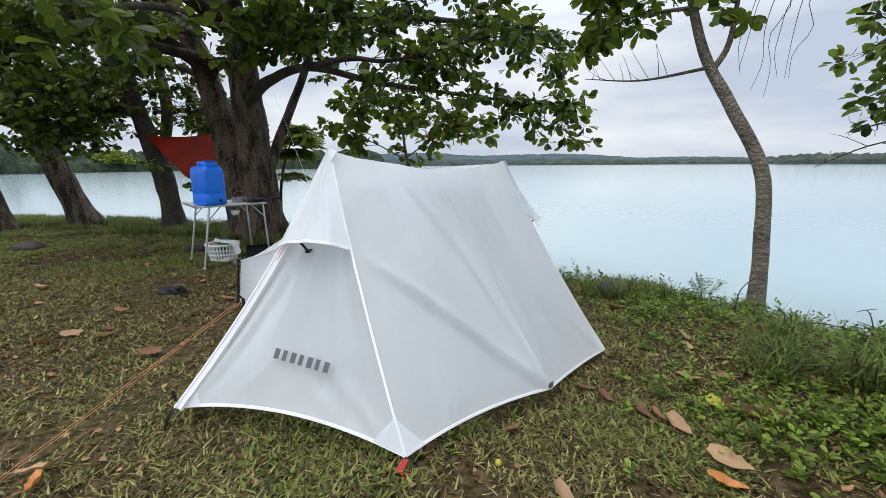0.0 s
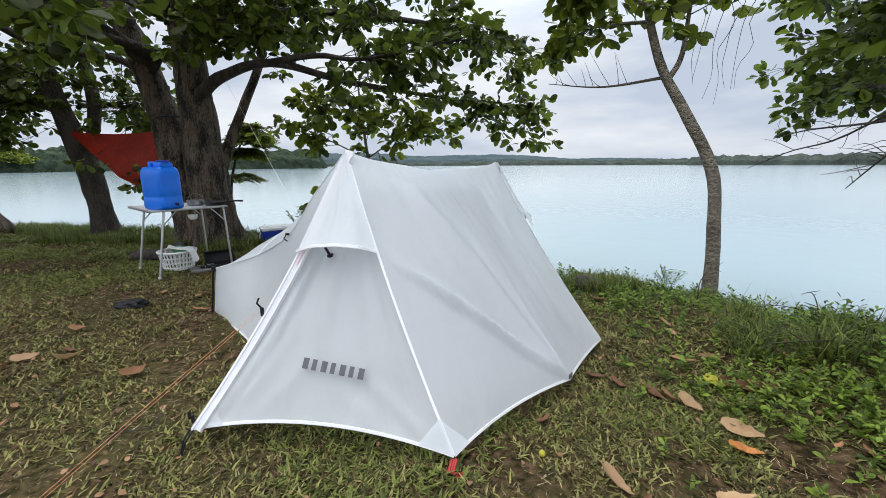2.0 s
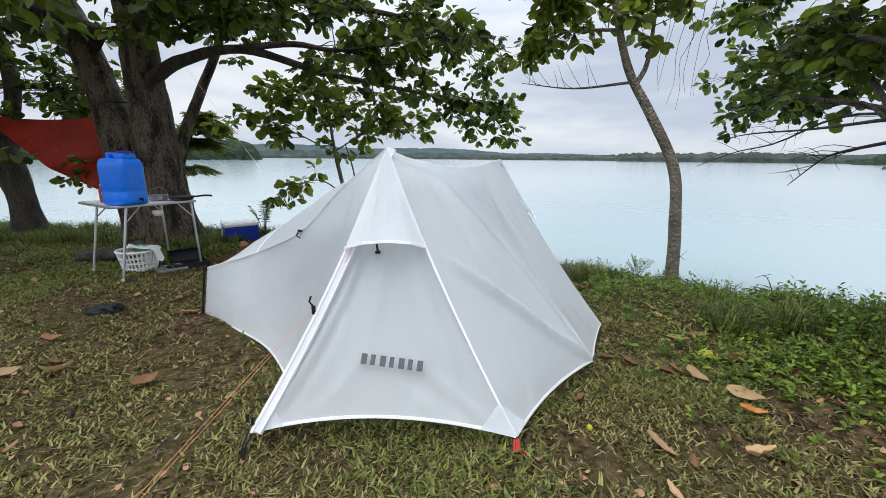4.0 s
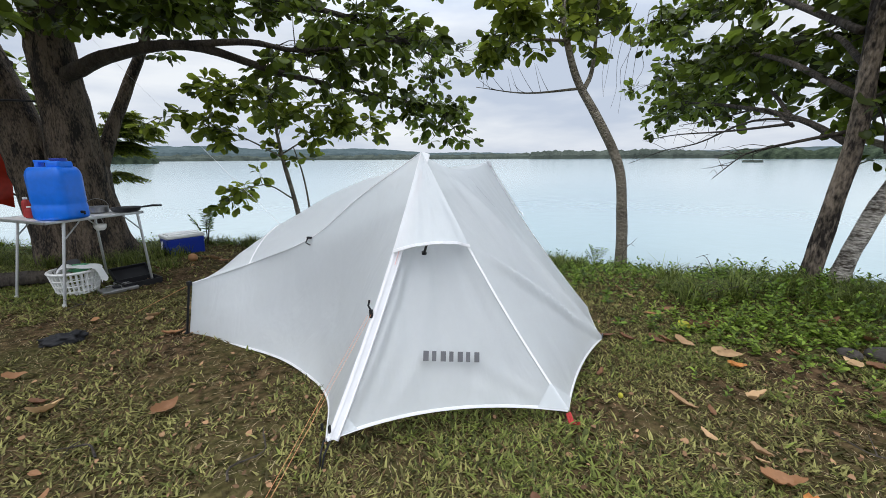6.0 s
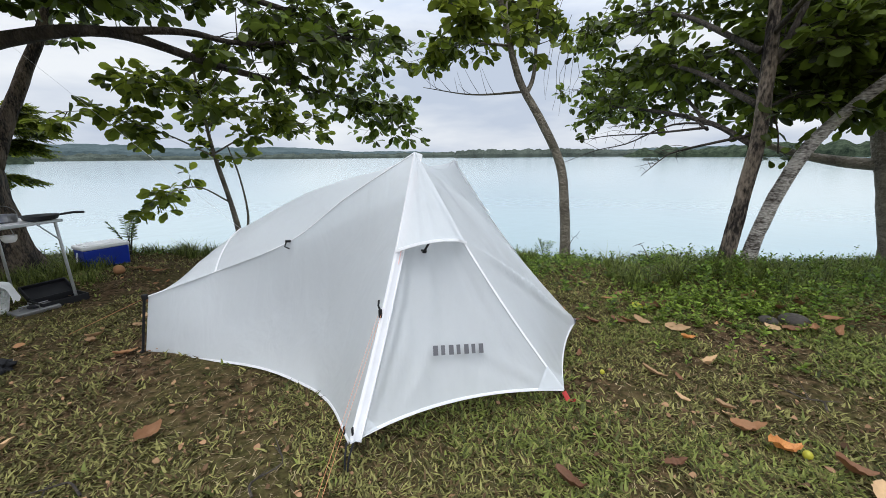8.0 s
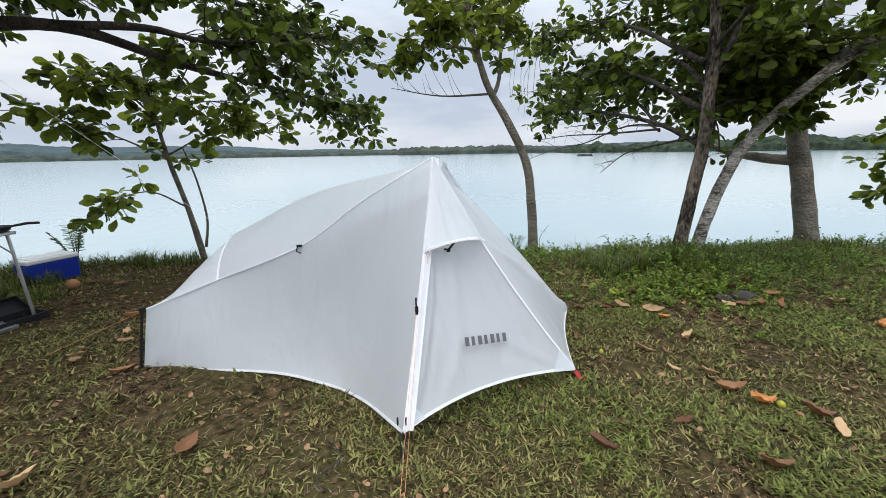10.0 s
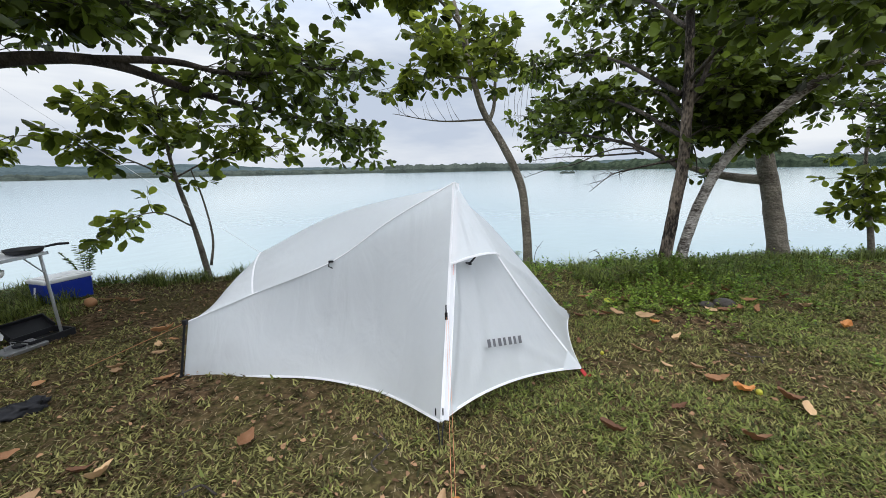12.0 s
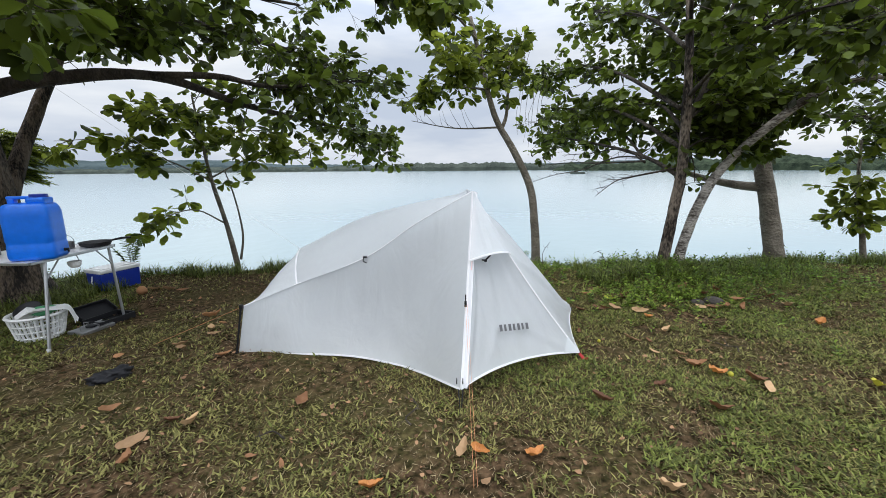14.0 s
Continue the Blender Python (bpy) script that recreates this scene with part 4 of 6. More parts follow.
def slim_tree():
    tree = empty("slim_tree", (0, 0, 0))
    c = Crown(31)
    limb(tree, "trunk", [(3.9, 6.48, -0.25), (3.9, 6.52, 0.35), (3.87, 6.6, 0.99), (3.66, 6.76, 1.52), (3.55, 6.95, 1.88), (3.48, 7.05, 2.2), (3.4, 7.12, 2.6), (3.33, 7.3, 3.3)], 0.062, 0.028, M_BARK_GREY, 12, 44, 0.1, 0.02)
    b2 = limb(tree, "branch", [(3.57, 6.92, 1.82), (3.68, 6.92, 2.02), (3.71, 6.92, 2.36), (3.75, 6.95, 2.9)], 0.028, 0.012, M_BARK_GREY, 8, 14, 0.1)
    c.along(b2, 0.6, 22, 0.4)
    b = limb(tree, "branch", [(3.56, 6.93, 1.85), (3.24, 7.5, 1.86), (2.87, 8.03, 1.98)], 0.016, 0.004, M_BARK_GREY, 6, 14, 0.1)
    rnd = random.Random(5)
    for k in range(10):
        p = b[4 + k]
        q = p + Vector((rnd.uniform(-0.2, 0.05), rnd.uniform(0.0, 0.25), rnd.uniform(0.12, 0.38)))
        tube(c.twigs, smooth_line([p, p.lerp(q, 0.5) + Vector((0.03, 0.03, -0.02)), q], 5), [0.004, 0.0035, 0.003, 0.0025, 0.002, 0.0015], 4, cap=False)
    for pts in ([(3.42, 7.1, 2.5), (3.0, 7.0, 2.55), (2.6, 6.9, 2.5)], [(3.4, 7.1, 2.6), (3.6, 7.3, 2.9), (3.9, 7.5, 3.0)], [(3.45, 7.05, 2.35), (3.1, 7.4, 2.4), (2.9, 7.7, 2.35)], [(3.35, 7.2, 3.0), (2.9, 7.2, 3.2), (2.5, 7.3, 3.2)]):
        b = limb(tree, "branch", pts, 0.02, 0.006, M_BARK_GREY, 6, 12, 0.1)
        c.along(b, 0.35, 16, 0.4)
    # thin hanging vines
    for k in range(7):
        x, y = 3.78 + 0.05 * k, 6.72 - 0.03 * k
        top, low = 2.7 + rnd.uniform(-0.2, 0.3), 1.35 + rnd.uniform(0, 0.45)
        pts = [(x + rnd.uniform(-0.05, 0.05) - 0.03 * i, y, top + (low - top) * i / 5 ) for i in range(6)]
        tube(c.twigs, smooth_line(pts, 12), [0.004 - 0.0002 * i for i in range(13)], 4, cap=False)
    c.finish(tree, M_LEAF_LIGHT, M_BARK_DARK)
    tagged(tree, "slim bent grey tree on the lake bank", "tree", "trees on the lake bank")


def right_trees():
    tree = empty("twin_trunk_tree", (0, 0, 0))
    c = Crown(41, 0.62)
    limb(tree, "trunk", [(3.8, 4.78, -0.3), (3.81, 4.75, 0.4), (3.84, 4.68, 1.26), (3.84, 4.7, 1.96), (3.8, 4.72, 2.51), (3.78, 4.8, 3.3), (3.7, 4.9, 4.2)], 0.07, 0.02, M_BARK_FLAKY, 14, 44, 0.28, 0.05)
    b = limb(tree, "trunk", [(3.91, 4.68, -0.3), (3.95, 4.62, 0.4), (4.1, 4.5, 0.96), (4.26, 4.33, 1.35), (4.25, 3.95, 1.76), (4.4, 3.52, 2.15), (4.5, 3.2, 2.5)], 0.06, 0.032, M_BARK_PALE, 12, 44, 0.2, 0.04)
    c.along(b, 0.8, 14, 0.45)
    # limb: path, girth, first leafy fraction, leafy twigs, spread
    limbs = [([(3.84, 4.7, 1.7), (3.95, 4.55, 2.2), (4.05, 4.42, 2.92), (4.1, 4.3, 3.6)], 0.045, 0.3, 50, 0.55),
             ([(3.84, 4.72, 1.2), (4.15, 5.2, 1.42), (4.6, 6.0, 1.62), (5.25, 6.9, 1.78), (5.85, 7.55, 1.82)], 0.045, 0.5, 48, 0.38),
             ([(3.84, 4.72, 1.5), (4.3, 5.5, 1.95), (5.05, 6.4, 2.2), (5.85, 7.5, 2.3)], 0.04, 0.25, 78, 0.45),
             ([(3.8, 4.75, 1.9), (4.3, 5.6, 2.45), (4.95, 6.5, 2.8), (5.6, 7.6, 2.95)], 0.04, 0.25, 75, 0.5),
             ([(3.8, 4.75, 2.5), (4.4, 5.4, 3.1), (4.8, 6.4, 3.5)], 0.04, 0.3, 60, 0.6),
             ([(3.84, 4.72, 1.7), (4.3, 5.1, 2.02), (4.7, 5.55, 2.1), (5.2, 6.0, 2.15)], 0.035, 0.3, 58, 0.5),
             ([(4.15, 5.2, 1.42), (4.7, 5.7, 1.75), (5.4, 6.5, 1.95), (6.1, 7.4, 2.0)], 0.03, 0.4, 50, 0.5),
             ([(3.8, 4.72, 2.6), (3.2, 4.6, 3.0), (2.6, 4.5, 3.0)], 0.04, 0.3, 40, 0.55),
             ([(3.84, 4.7, 2.0), (3.5, 4.3, 2.3), (3.1, 3.9, 2.4), (2.8, 3.5, 2.35)], 0.035, 0.3, 50, 0.5),
             ([(4.4, 3.52, 2.15), (4.0, 3.45, 2.28), (3.4, 3.5, 2.28), (2.9, 3.55, 2.2)], 0.025, 0.25, 46, 0.35),
             ([(3.84, 4.7, 1.7), (4.2, 4.75, 2.0), (4.7, 4.6, 2.1), (5.1, 4.3, 2.1)], 0.03, 0.3, 55, 0.5),
             ([(3.84, 4.7, 1.75), (4.0, 4.5, 1.95), (4.25, 4.3, 1.98), (4.5, 4.05, 2.0)], 0.025, 0.25, 52, 0.36),
             ([(4.26, 4.33, 1.4), (4.45, 4.45, 1.65), (4.7, 4.45, 1.85), (5.0, 4.3, 1.95)], 0.022, 0.3, 60, 0.36),
             ([(3.84, 4.7, 1.8), (4.3, 4.6, 2.15), (4.9, 4.5, 2.3)], 0.03, 0.3, 50, 0.5),
             ([(3.84, 4.75, 1.9), (4.4, 4.8, 2.2), (5.0, 4.8, 2.4), (5.5, 4.7, 2.5)], 0.035, 0.3, 60, 0.55),
             ([(3.82, 4.75, 2.5), (4.5, 4.9, 2.8), (5.2, 4.7, 2.9)], 0.035, 0.3, 60, 0.6),
             ([(3.86, 4.7, 1.5), (3.98, 4.66, 1.45), (4.07, 4.62, 1.3), (4.1, 4.6, 1.12)], 0.012, 0.4, 7, 0.14),
             ([(3.86, 4.7, 1.45), (4.2, 4.55, 1.6), (4.6, 4.4, 1.6), (5.0, 4.2, 1.5)], 0.02, 0.2, 50, 0.25),
             ([(3.84, 4.72, 1.55), (4.3, 4.9, 1.7), (4.9, 5.0, 1.65)], 0.02, 0.3, 36, 0.28),
             ([(3.8, 4.75, 2.9), (4.4, 4.9, 3.3), (5.0, 5.0, 3.5)], 0.04, 0.3, 50, 0.6)]
    for pts, r, f0, n, wide in limbs:
        line = limb(tree, "branch", pts, r * 0.62, 0.006, M_BARK_DARK, 8, 18, 0.25)
        c.along(line, f0, int(n * (1.25 if pts[-1][1] < 5.2 and pts[-1][2] < 2.15 else 0.9)), wide, size=0.13)
    # bare drooping branches
    rnd = random.Random(9)
    for pts in ([(3.85, 4.75, 1.22), (4.0, 5.1, 1.36), (4.25, 5.6, 1.4), (4.5, 6.18, 1.25), (4.7, 6.7, 1.15), (4.95, 7.35, 1.04)], [(3.85, 4.75, 1.24), (3.9, 5.15, 1.2), (4.0, 5.4, 1.16), (4.08, 5.55, 1.05), (4.3, 5.8, 0.86)], [(4.0, 5.1, 1.34), (4.4, 5.8, 1.32), (4.7, 6.5, 1.35), (5.0, 7.15, 1.35)], [(4.0, 5.1, 1.36), (4.3, 5.5, 1.5), (4.8, 6.2, 1.46), (5.1, 6.8, 1.5)]):
        pts = [Vector(q) + Vector((rnd.uniform(-0.04, 0.04), rnd.uniform(-0.03, 0.03), rnd.uniform(-0.03, 0.05))) for q in pts]
        line = limb(tree, "branch", pts, 0.014, 0.003, M_BARK_DARK, 6, 18, 0.15)
        for k in range(4, 18, 1):
            p = line[k]
            q = p + Vector((rnd.uniform(-0.12, 0.2), rnd.uniform(0.0, 0.32), rnd.uniform(-0.13, 0.12)))
            tube(c.twigs, smooth_line([p, p.lerp(q, 0.5) + Vector((rnd.uniform(-0.05, 0.05), 0, rnd.uniform(-0.03, 0.05))), q], 5), [0.003, 0.0028, 0.0025, 0.002, 0.0015, 0.001], 4, cap=False)
    c.finish(tree, M_LEAF, M_BARK_DARK)
    tagged(tree, "twin-trunked tree with one pale lichened stem", "tree", "trees on the lake bank")
    tree = empty("straight_tree", (0, 0, 0))
    c = Crown(42, 0.85)
    limb(tree, "trunk", [(5.83, 3.9, -0.25), (5.82, 4.0, 0.4), (5.8, 4.14, 1.02), (5.78, 4.27, 1.62), (5.76, 4.46, 2.5), (5.73, 4.62, 3.5), (5.7, 4.7, 4.6)], 0.125, 0.06, M_BARK_GREY, 14, 36, 0.14, 0.05)
    limb(tree, "branch", [(5.8, 4.16, 1.0), (5.76, 4.45, 1.03), (5.7, 4.85, 1.12), (5.6, 5.3, 1.3)], 0.065, 0.03, M_BARK_GREY, 8, 14, 0.15)
    for pts in ([(5.78, 4.3, 1.8), (5.9, 3.8, 2.2), (6.0, 3.2, 2.3), (6.1, 2.7, 2.2)], [(5.77, 4.4, 2.2), (5.5, 4.9, 2.7), (5.2, 5.4, 2.8)], [(5.76, 4.5, 2.6), (6.2, 4.2, 3.2), (6.6, 3.6, 3.3)], [(5.78, 4.3, 1.6), (6.2, 3.9, 1.9), (6.6, 3.3, 1.9), (6.8, 2.8, 1.75)], [(5.75, 4.5, 2.8), (5.0, 4.2, 3.3), (4.5, 3.8, 3.4)]):
        line = limb(tree, "branch", pts, 0.05, 0.01, M_BARK_GREY, 8, 16, 0.2)
        c.along(line, 0.3, 46, 0.6, size=0.125)
    c.finish(tree, M_LEAF, M_BARK_DARK)
    tagged(tree, "straight grey-barked tree at the water's edge", "tree", "trees on the lake bank")
    tree = empty("small_tree", (0, 0, 0))
    c = Crown(43)
    b = limb(tree, "trunk", [(6.33, 3.02, -0.3), (6.33, 3.13, 0.4), (6.33, 3.25, 1.0), (6.3, 3.3, 1.6)], 0.04, 0.015, M_BARK_GREY, 8, 16, 0.1)
    c.along(b, 0.4, 22, 0.28, droop=0.3)
    c.finish(tree, M_LEAF_LIGHT, M_BARK_DARK)
    tagged(tree, "small leafy young tree at the water's edge", "tree", "trees on the lake bank")


def sapling():
    tree = empty("sapling", (0, 0, 0))
    c = Crown(51, 0.62)
    a = limb(tree, "trunk", [(0.90, 9.88, -0.34), (0.81, 9.92, 0.40), (0.68, 9.97, 1.14), (0.61, 9.98, 1.76), (0.56, 9.99, 2.32)], 0.044, 0.012, M_BARK_GREY, 8, 22, 0.2)
    limb(tree, "branch", [(0.93, 9.88, -0.06), (0.99, 9.86, 0.34), (0.94, 9.89, 0.88), (0.83, 9.86, 1.30)], 0.02, 0.008, M_BARK_GREY, 6, 14, 0.1)
    c.along(a, 0.6, 22, 0.42, size=0.165)
    c.along(a, 0.38, 16, 0.3, size=0.15)
    for pts, n in (([(0.79, 9.93, 0.51), (0.38, 10.03, 0.74), (-0.21, 10.15, 0.53)], 14), ([(0.68, 9.97, 1.14), (0.16, 9.86, 1.42), (-0.35, 9.86, 1.59)], 22), ([(0.68, 9.97, 1.19), (1.17, 9.69, 1.47), (1.80, 9.29, 1.59)], 24),
                   ([(0.63, 9.97, 1.53), (0.95, 9.74, 1.81), (1.40, 9.52, 1.87)], 18), ([(0.62, 9.97, 1.64), (0.27, 9.74, 1.98), (0.04, 9.63, 1.98)], 18)):
        b = limb(tree, "branch", pts, 0.014, 0.004, M_BARK_GREY, 6, 12, 0.1)
        c.along(b, 0.4, max(3, int(0.9 * n)), 0.3, size=0.165)
    b = limb(tree, "branch", [(0.16, 9.86, 1.42), (-0.41, 9.91, 1.66), (-0.92, 9.97, 1.64)], 0.008, 0.003, M_BARK_GREY, 5, 12, 0.1)
    c.along(b, 0.8, 4, 0.16, size=0.17)
    c.finish(tree, M_LEAF_LIGHT, M_BARK_DARK)
    tagged(tree, "slender sapling with large green leaves at the water", "tree", "trees on the lake bank")


def shore_tree():
    """A round bright crown on the far bank, far across the water."""
    tree = empty("shore_tree", (0, 0, 0))
    c = Crown(61)
    limb(tree, "trunk", [(-121.5, 146.5, -1.0), (-121.6, 146.4, 2.0), (-121.2, 146.4, 4.5)], 0.45, 0.2, M_BARK_DARK, 8, 10, 0.1)
    rnd = random.Random(3)
    for k in range(60):
        a = k * 2.4
        r = 8.5 * math.sqrt((k + 0.5) / 60)
        z = 1.2 + 5.6 * math.sqrt(max(0.0, 1 - (r / 9) ** 2)) * rnd.uniform(0.55, 1.0)
        p = Vector((-121.6 + r * math.cos(a) * 1.1, 147.0 + r * math.sin(a), z))
        for _ in range(7):
            q = p + Vector((rnd.gauss(0, 1.0), rnd.gauss(0, 1.0), rnd.gauss(0, 0.45)))
            c.rosette(q, (0, 0, 0.4), 9, 0.95)
    c.finish(tree, M_LEAF_LIGHT, M_BARK_DARK, name="crown", label="bright green rounded crown")
    tagged(tree, "bright green tree on the far bank", "tree")


def feathery_tree():
    """A small tree with fine feathery fronds behind the big trunks."""
    tree = empty("feathery_tree", (0, 0, 0))
    rnd = random.Random(8)
    limb(tree, "trunk", [(-1.75, 10.6, -0.3), (-1.7, 10.6, 0.6), (-1.55, 10.58, 1.2), (-1.35, 10.55, 1.6)], 0.035, 0.012, M_BARK_DARK, 8, 18, 0.15)
    pos, axis, up, ln = [], [], [], []
    stems = bmesh.new()
    for base, n, reach, tall in (((-1.5, 10.58, 1.2), 26, 0.5, 0.12), ((-1.4, 10.56, 1.4), 30, 0.52, 0.16), ((-1.62, 10.6, 0.85), 8, 0.5, -0.02), ((-1.35, 10.55, 1.55), 16, 0.4, 0.2)):
        for k in range(n):
            a = rnd.uniform(-1.9, 1.3)
            tip = Vector(base) + Vector((math.cos(a), math.sin(a), 0)) * reach * rnd.uniform(0.55, 1.0) + Vector((0, 0, tall * rnd.uniform(-0.3, 1.0)))
            line = smooth_line([Vector(base), Vector(base).lerp(tip, 0.5) + Vector((0, 0, 0.08)), tip], 14)
            tube(stems, line, [0.005 - 0.00025 * i for i in range(15)], 4, cap=False)
            for i in range(4, 15):
                d = (line[min(i + 1, 14)] - line[i - 1]).normalized()
                for sgn in (-1, 1):
                    side = (d.cross(Vector((0, 0, 1))).normalized() * sgn + d * 0.5).normalized()
                    for j in range(5):
                        q = line[i] + side * (0.028 * (j + 0.6))
                        for flip in (-1, 1):
                            pos.append(q)
                            axis.append(d * flip + side * 0.3 + Vector((0, 0, rnd.uniform(-0.35, 0.2))))
                            up.append((rnd.gauss(0, 0.3), rnd.gauss(0, 0.3), 1.0))
                            ln.append(rnd.uniform(0.035, 0.06))
    part("twig_tangle", stems, M_BARK_DARK, tree)["kind"] = "stuff"
    v, t = leaf_arrays(np.array(pos), np.array(axis), np.array(up), np.array(ln), np.full(len(ln), 0.75))
    soup("crown", v, t, M_LEAF_LIGHT, tree, "fine feathery bright green fronds")["kind"] = "stuff"
    tagged(tree, "small feathery-leaved tree behind the big trunks", "tree", "trees on the lake bank")


big_tree()
feathery_tree()
left_trees()
shore_tree()
slim_tree()
right_trees()
sapling()


# ---- camp things ----
TABLE_Z = 0.665


def camp_table():
    table = empty("camping_table", (-1.235, 7.9, 0.0), 43)
    L, W = 0.72, 0.70
    bm = bmesh.new()
    box(bm, (L - 0.03, W - 0.03, 0.012), (0, 0, TABLE_Z - 0.012), 0.002)
    part("tabletop", bm, M_TABLETOP, table, "white laminate tabletop")
    bm = bmesh.new()
    for sx, sy, size in ((0, 1, (L, 0.018, 0.022)), (0, -1, (L, 0.018, 0.022)), (1, 0, (0.018, W, 0.022)), (-1, 0, (0.018, W, 0.022))):
        box(bm, size, (sx * (L / 2 - 0.009), sy * (W / 2 - 0.009), TABLE_Z - 0.014), 0.004)
    part("edge_frame", bm, M_ALU, table, "aluminium edge frame")
    for sx in (-1, 1):
        for sy in (-1, 1):
            x, y = sx * (L / 2 - 0.035), sy * (W / 2 - 0.035)
            wx, wy = -1.235 + math.cos(radians(43)) * x - math.sin(radians(43)) * y, 7.9 + math.sin(radians(43)) * x + math.cos(radians(43)) * y
            g = float(ground_z(wx, wy))
            bm = bmesh.new()
            tube(bm, [Vector((x + (0.1 if sx < 0 else 0.0), y, TABLE_Z - 0.02)), Vector((x * 1.06, y * 1.06, g - 0.01))], [0.011, 0.011], 8)
            leg = part("leg", bm, M_ALU, table)
            bm = bmesh.new()
            tube(bm, [Vector((x * 1.058, y * 1.058, g + 0.02)), Vector((x * 1.06, y * 1.06, g - 0.008))], [0.014, 0.014], 8)
            part("rubber_foot", bm, M_WHITE, leg, "pale rubber foot")
            bm = bmesh.new()
            tube(bm, [Vector((x * 1.015 + (0.075 if sx < 0 else 0.0), y * 1.015, TABLE_Z - 0.17)), Vector((x * (0.35 if sx < 0 else 0.6), y, TABLE_Z - 0.02))], [0.006, 0.006], 6)
            part("brace", bm, M_ALU, table)
    tagged(table, "folding white camping table with thin aluminium legs", "table")


def jerrycan():
    can = empty("jerrycan", (-1.2, 7.575, TABLE_Z), -27)
    W, T, H = 0.28, 0.22, 0.455
    # body: rounded oblong rings drawn in at the foot and over the shoulders
    rings, sides = [], 40
    bm = bmesh.new()
    for z, grow in ((0.0, 0.9), (0.012, 0.975), (0.03, 1.0), (0.1, 0.99), (0.11, 0.97), (0.13, 0.97), (0.14, 0.99), (0.22, 0.985), (0.31, 0.99), (0.34, 0.985), (0.37, 0.94), (0.395, 0.85), (0.403, 0.76)):
        ring = []
        for k in range(sides):
            a = 2 * math.pi * k / sides
            c, n = math.cos(a), math.sin(a)
            r = (abs(c) ** 11 + abs(n) ** 11) ** (-1 / 11)
            ring.append(bm.verts.new((W / 2 * r * c * grow, T / 2 * r * n * grow, z)))
        rings.append(ring)
    for r0, r1 in zip(rings, rings[1:]):
        for k in range(sides):
            bm.faces.new((r0[k], r0[(k + 1) % sides], r1[(k + 1) % sides], r1[k]))
    bm.faces.new(list(reversed(rings[0])))
    bm.faces.new(rings[-1])
    part("body", bm, M_BLUE, can, "bright blue plastic body", smooth=True)
    # neck block and the bar of the handle with the open grip under it
    bm = bmesh.new()
    box(bm, (0.11, 0.13, 0.05), (0.06, 0, 0.42), 0.016, segments=3)
    box(bm, (0.04, 0.06, 0.055), (-0.095, 0, 0.415), 0.014, segments=3)
    box(bm, (0.18, 0.05, 0.022), (-0.03, 0, 0.443), 0.008, segments=3)
    part("handle", bm, M_BLUE, can, "moulded blue carrying handle")
    bm = bmesh.new()
    lathe(bm, [(0.052, H - 0.012), (0.052, H + 0.008), (0.049, H + 0.012), (0.03, H + 0.013)], 28, (0.06, 0, 0))
    part("cap", bm, M_BLUE_DARK, can, "dark blue screw cap")
    bm = bmesh.new()
    tube(bm, [Vector((W / 2 - 0.004, 0.02, 0.05)), Vector((W / 2 + 0.025, 0.02, 0.05))], [0.012, 0.01], 10)
    tube(bm, [Vector((W / 2 + 0.02, 0.02, 0.056)), Vector((W / 2 + 0.024, 0.02, 0.03))], [0.007, 0.007], 8)
    part("tap", bm, M_BLACK, can, "small black tap")
    tagged(can, "bright blue plastic water jerrycan standing on the table", "jerrycan")


def cooler():
    box_ob = empty("cooler_box", (-0.65, 9.32, -0.06), 24)
    bm = bmesh.new()
    box(bm, (0.42, 0.27, 0.23), (0, 0, 0.115), 0.018, segments=3)
    for v in bm.verts:
        k = 1 - 0.05 * (1 - v.co.z / 0.23)
        v.co.x *= k
        v.co.y *= k
    part("body", bm, M_BLUE_DARK, box_ob, "dark blue plastic body")
    bm = bmesh.new()
    box(bm, (0.435, 0.285, 0.045), (0, 0, 0.25), 0.014, segments=3)
    box(bm, (0.36, 0.21, 0.012), (0, 0, 0.275), 0.005)
    part("lid", bm, M_WHITE, box_ob, "white plastic lid")
    bm = bmesh.new()
    tube(bm, smooth_line([(-0.22, 0, 0.2), (-0.235, 0, 0.1), (-0.225, 0, 0.04)], 8), [0.008] * 9, 6)
    part("handle", bm, M_WHITE, box_ob, "white swing handle")
    tagged(box_ob, "dark blue cooler box with a white lid on grass", "cooler box")


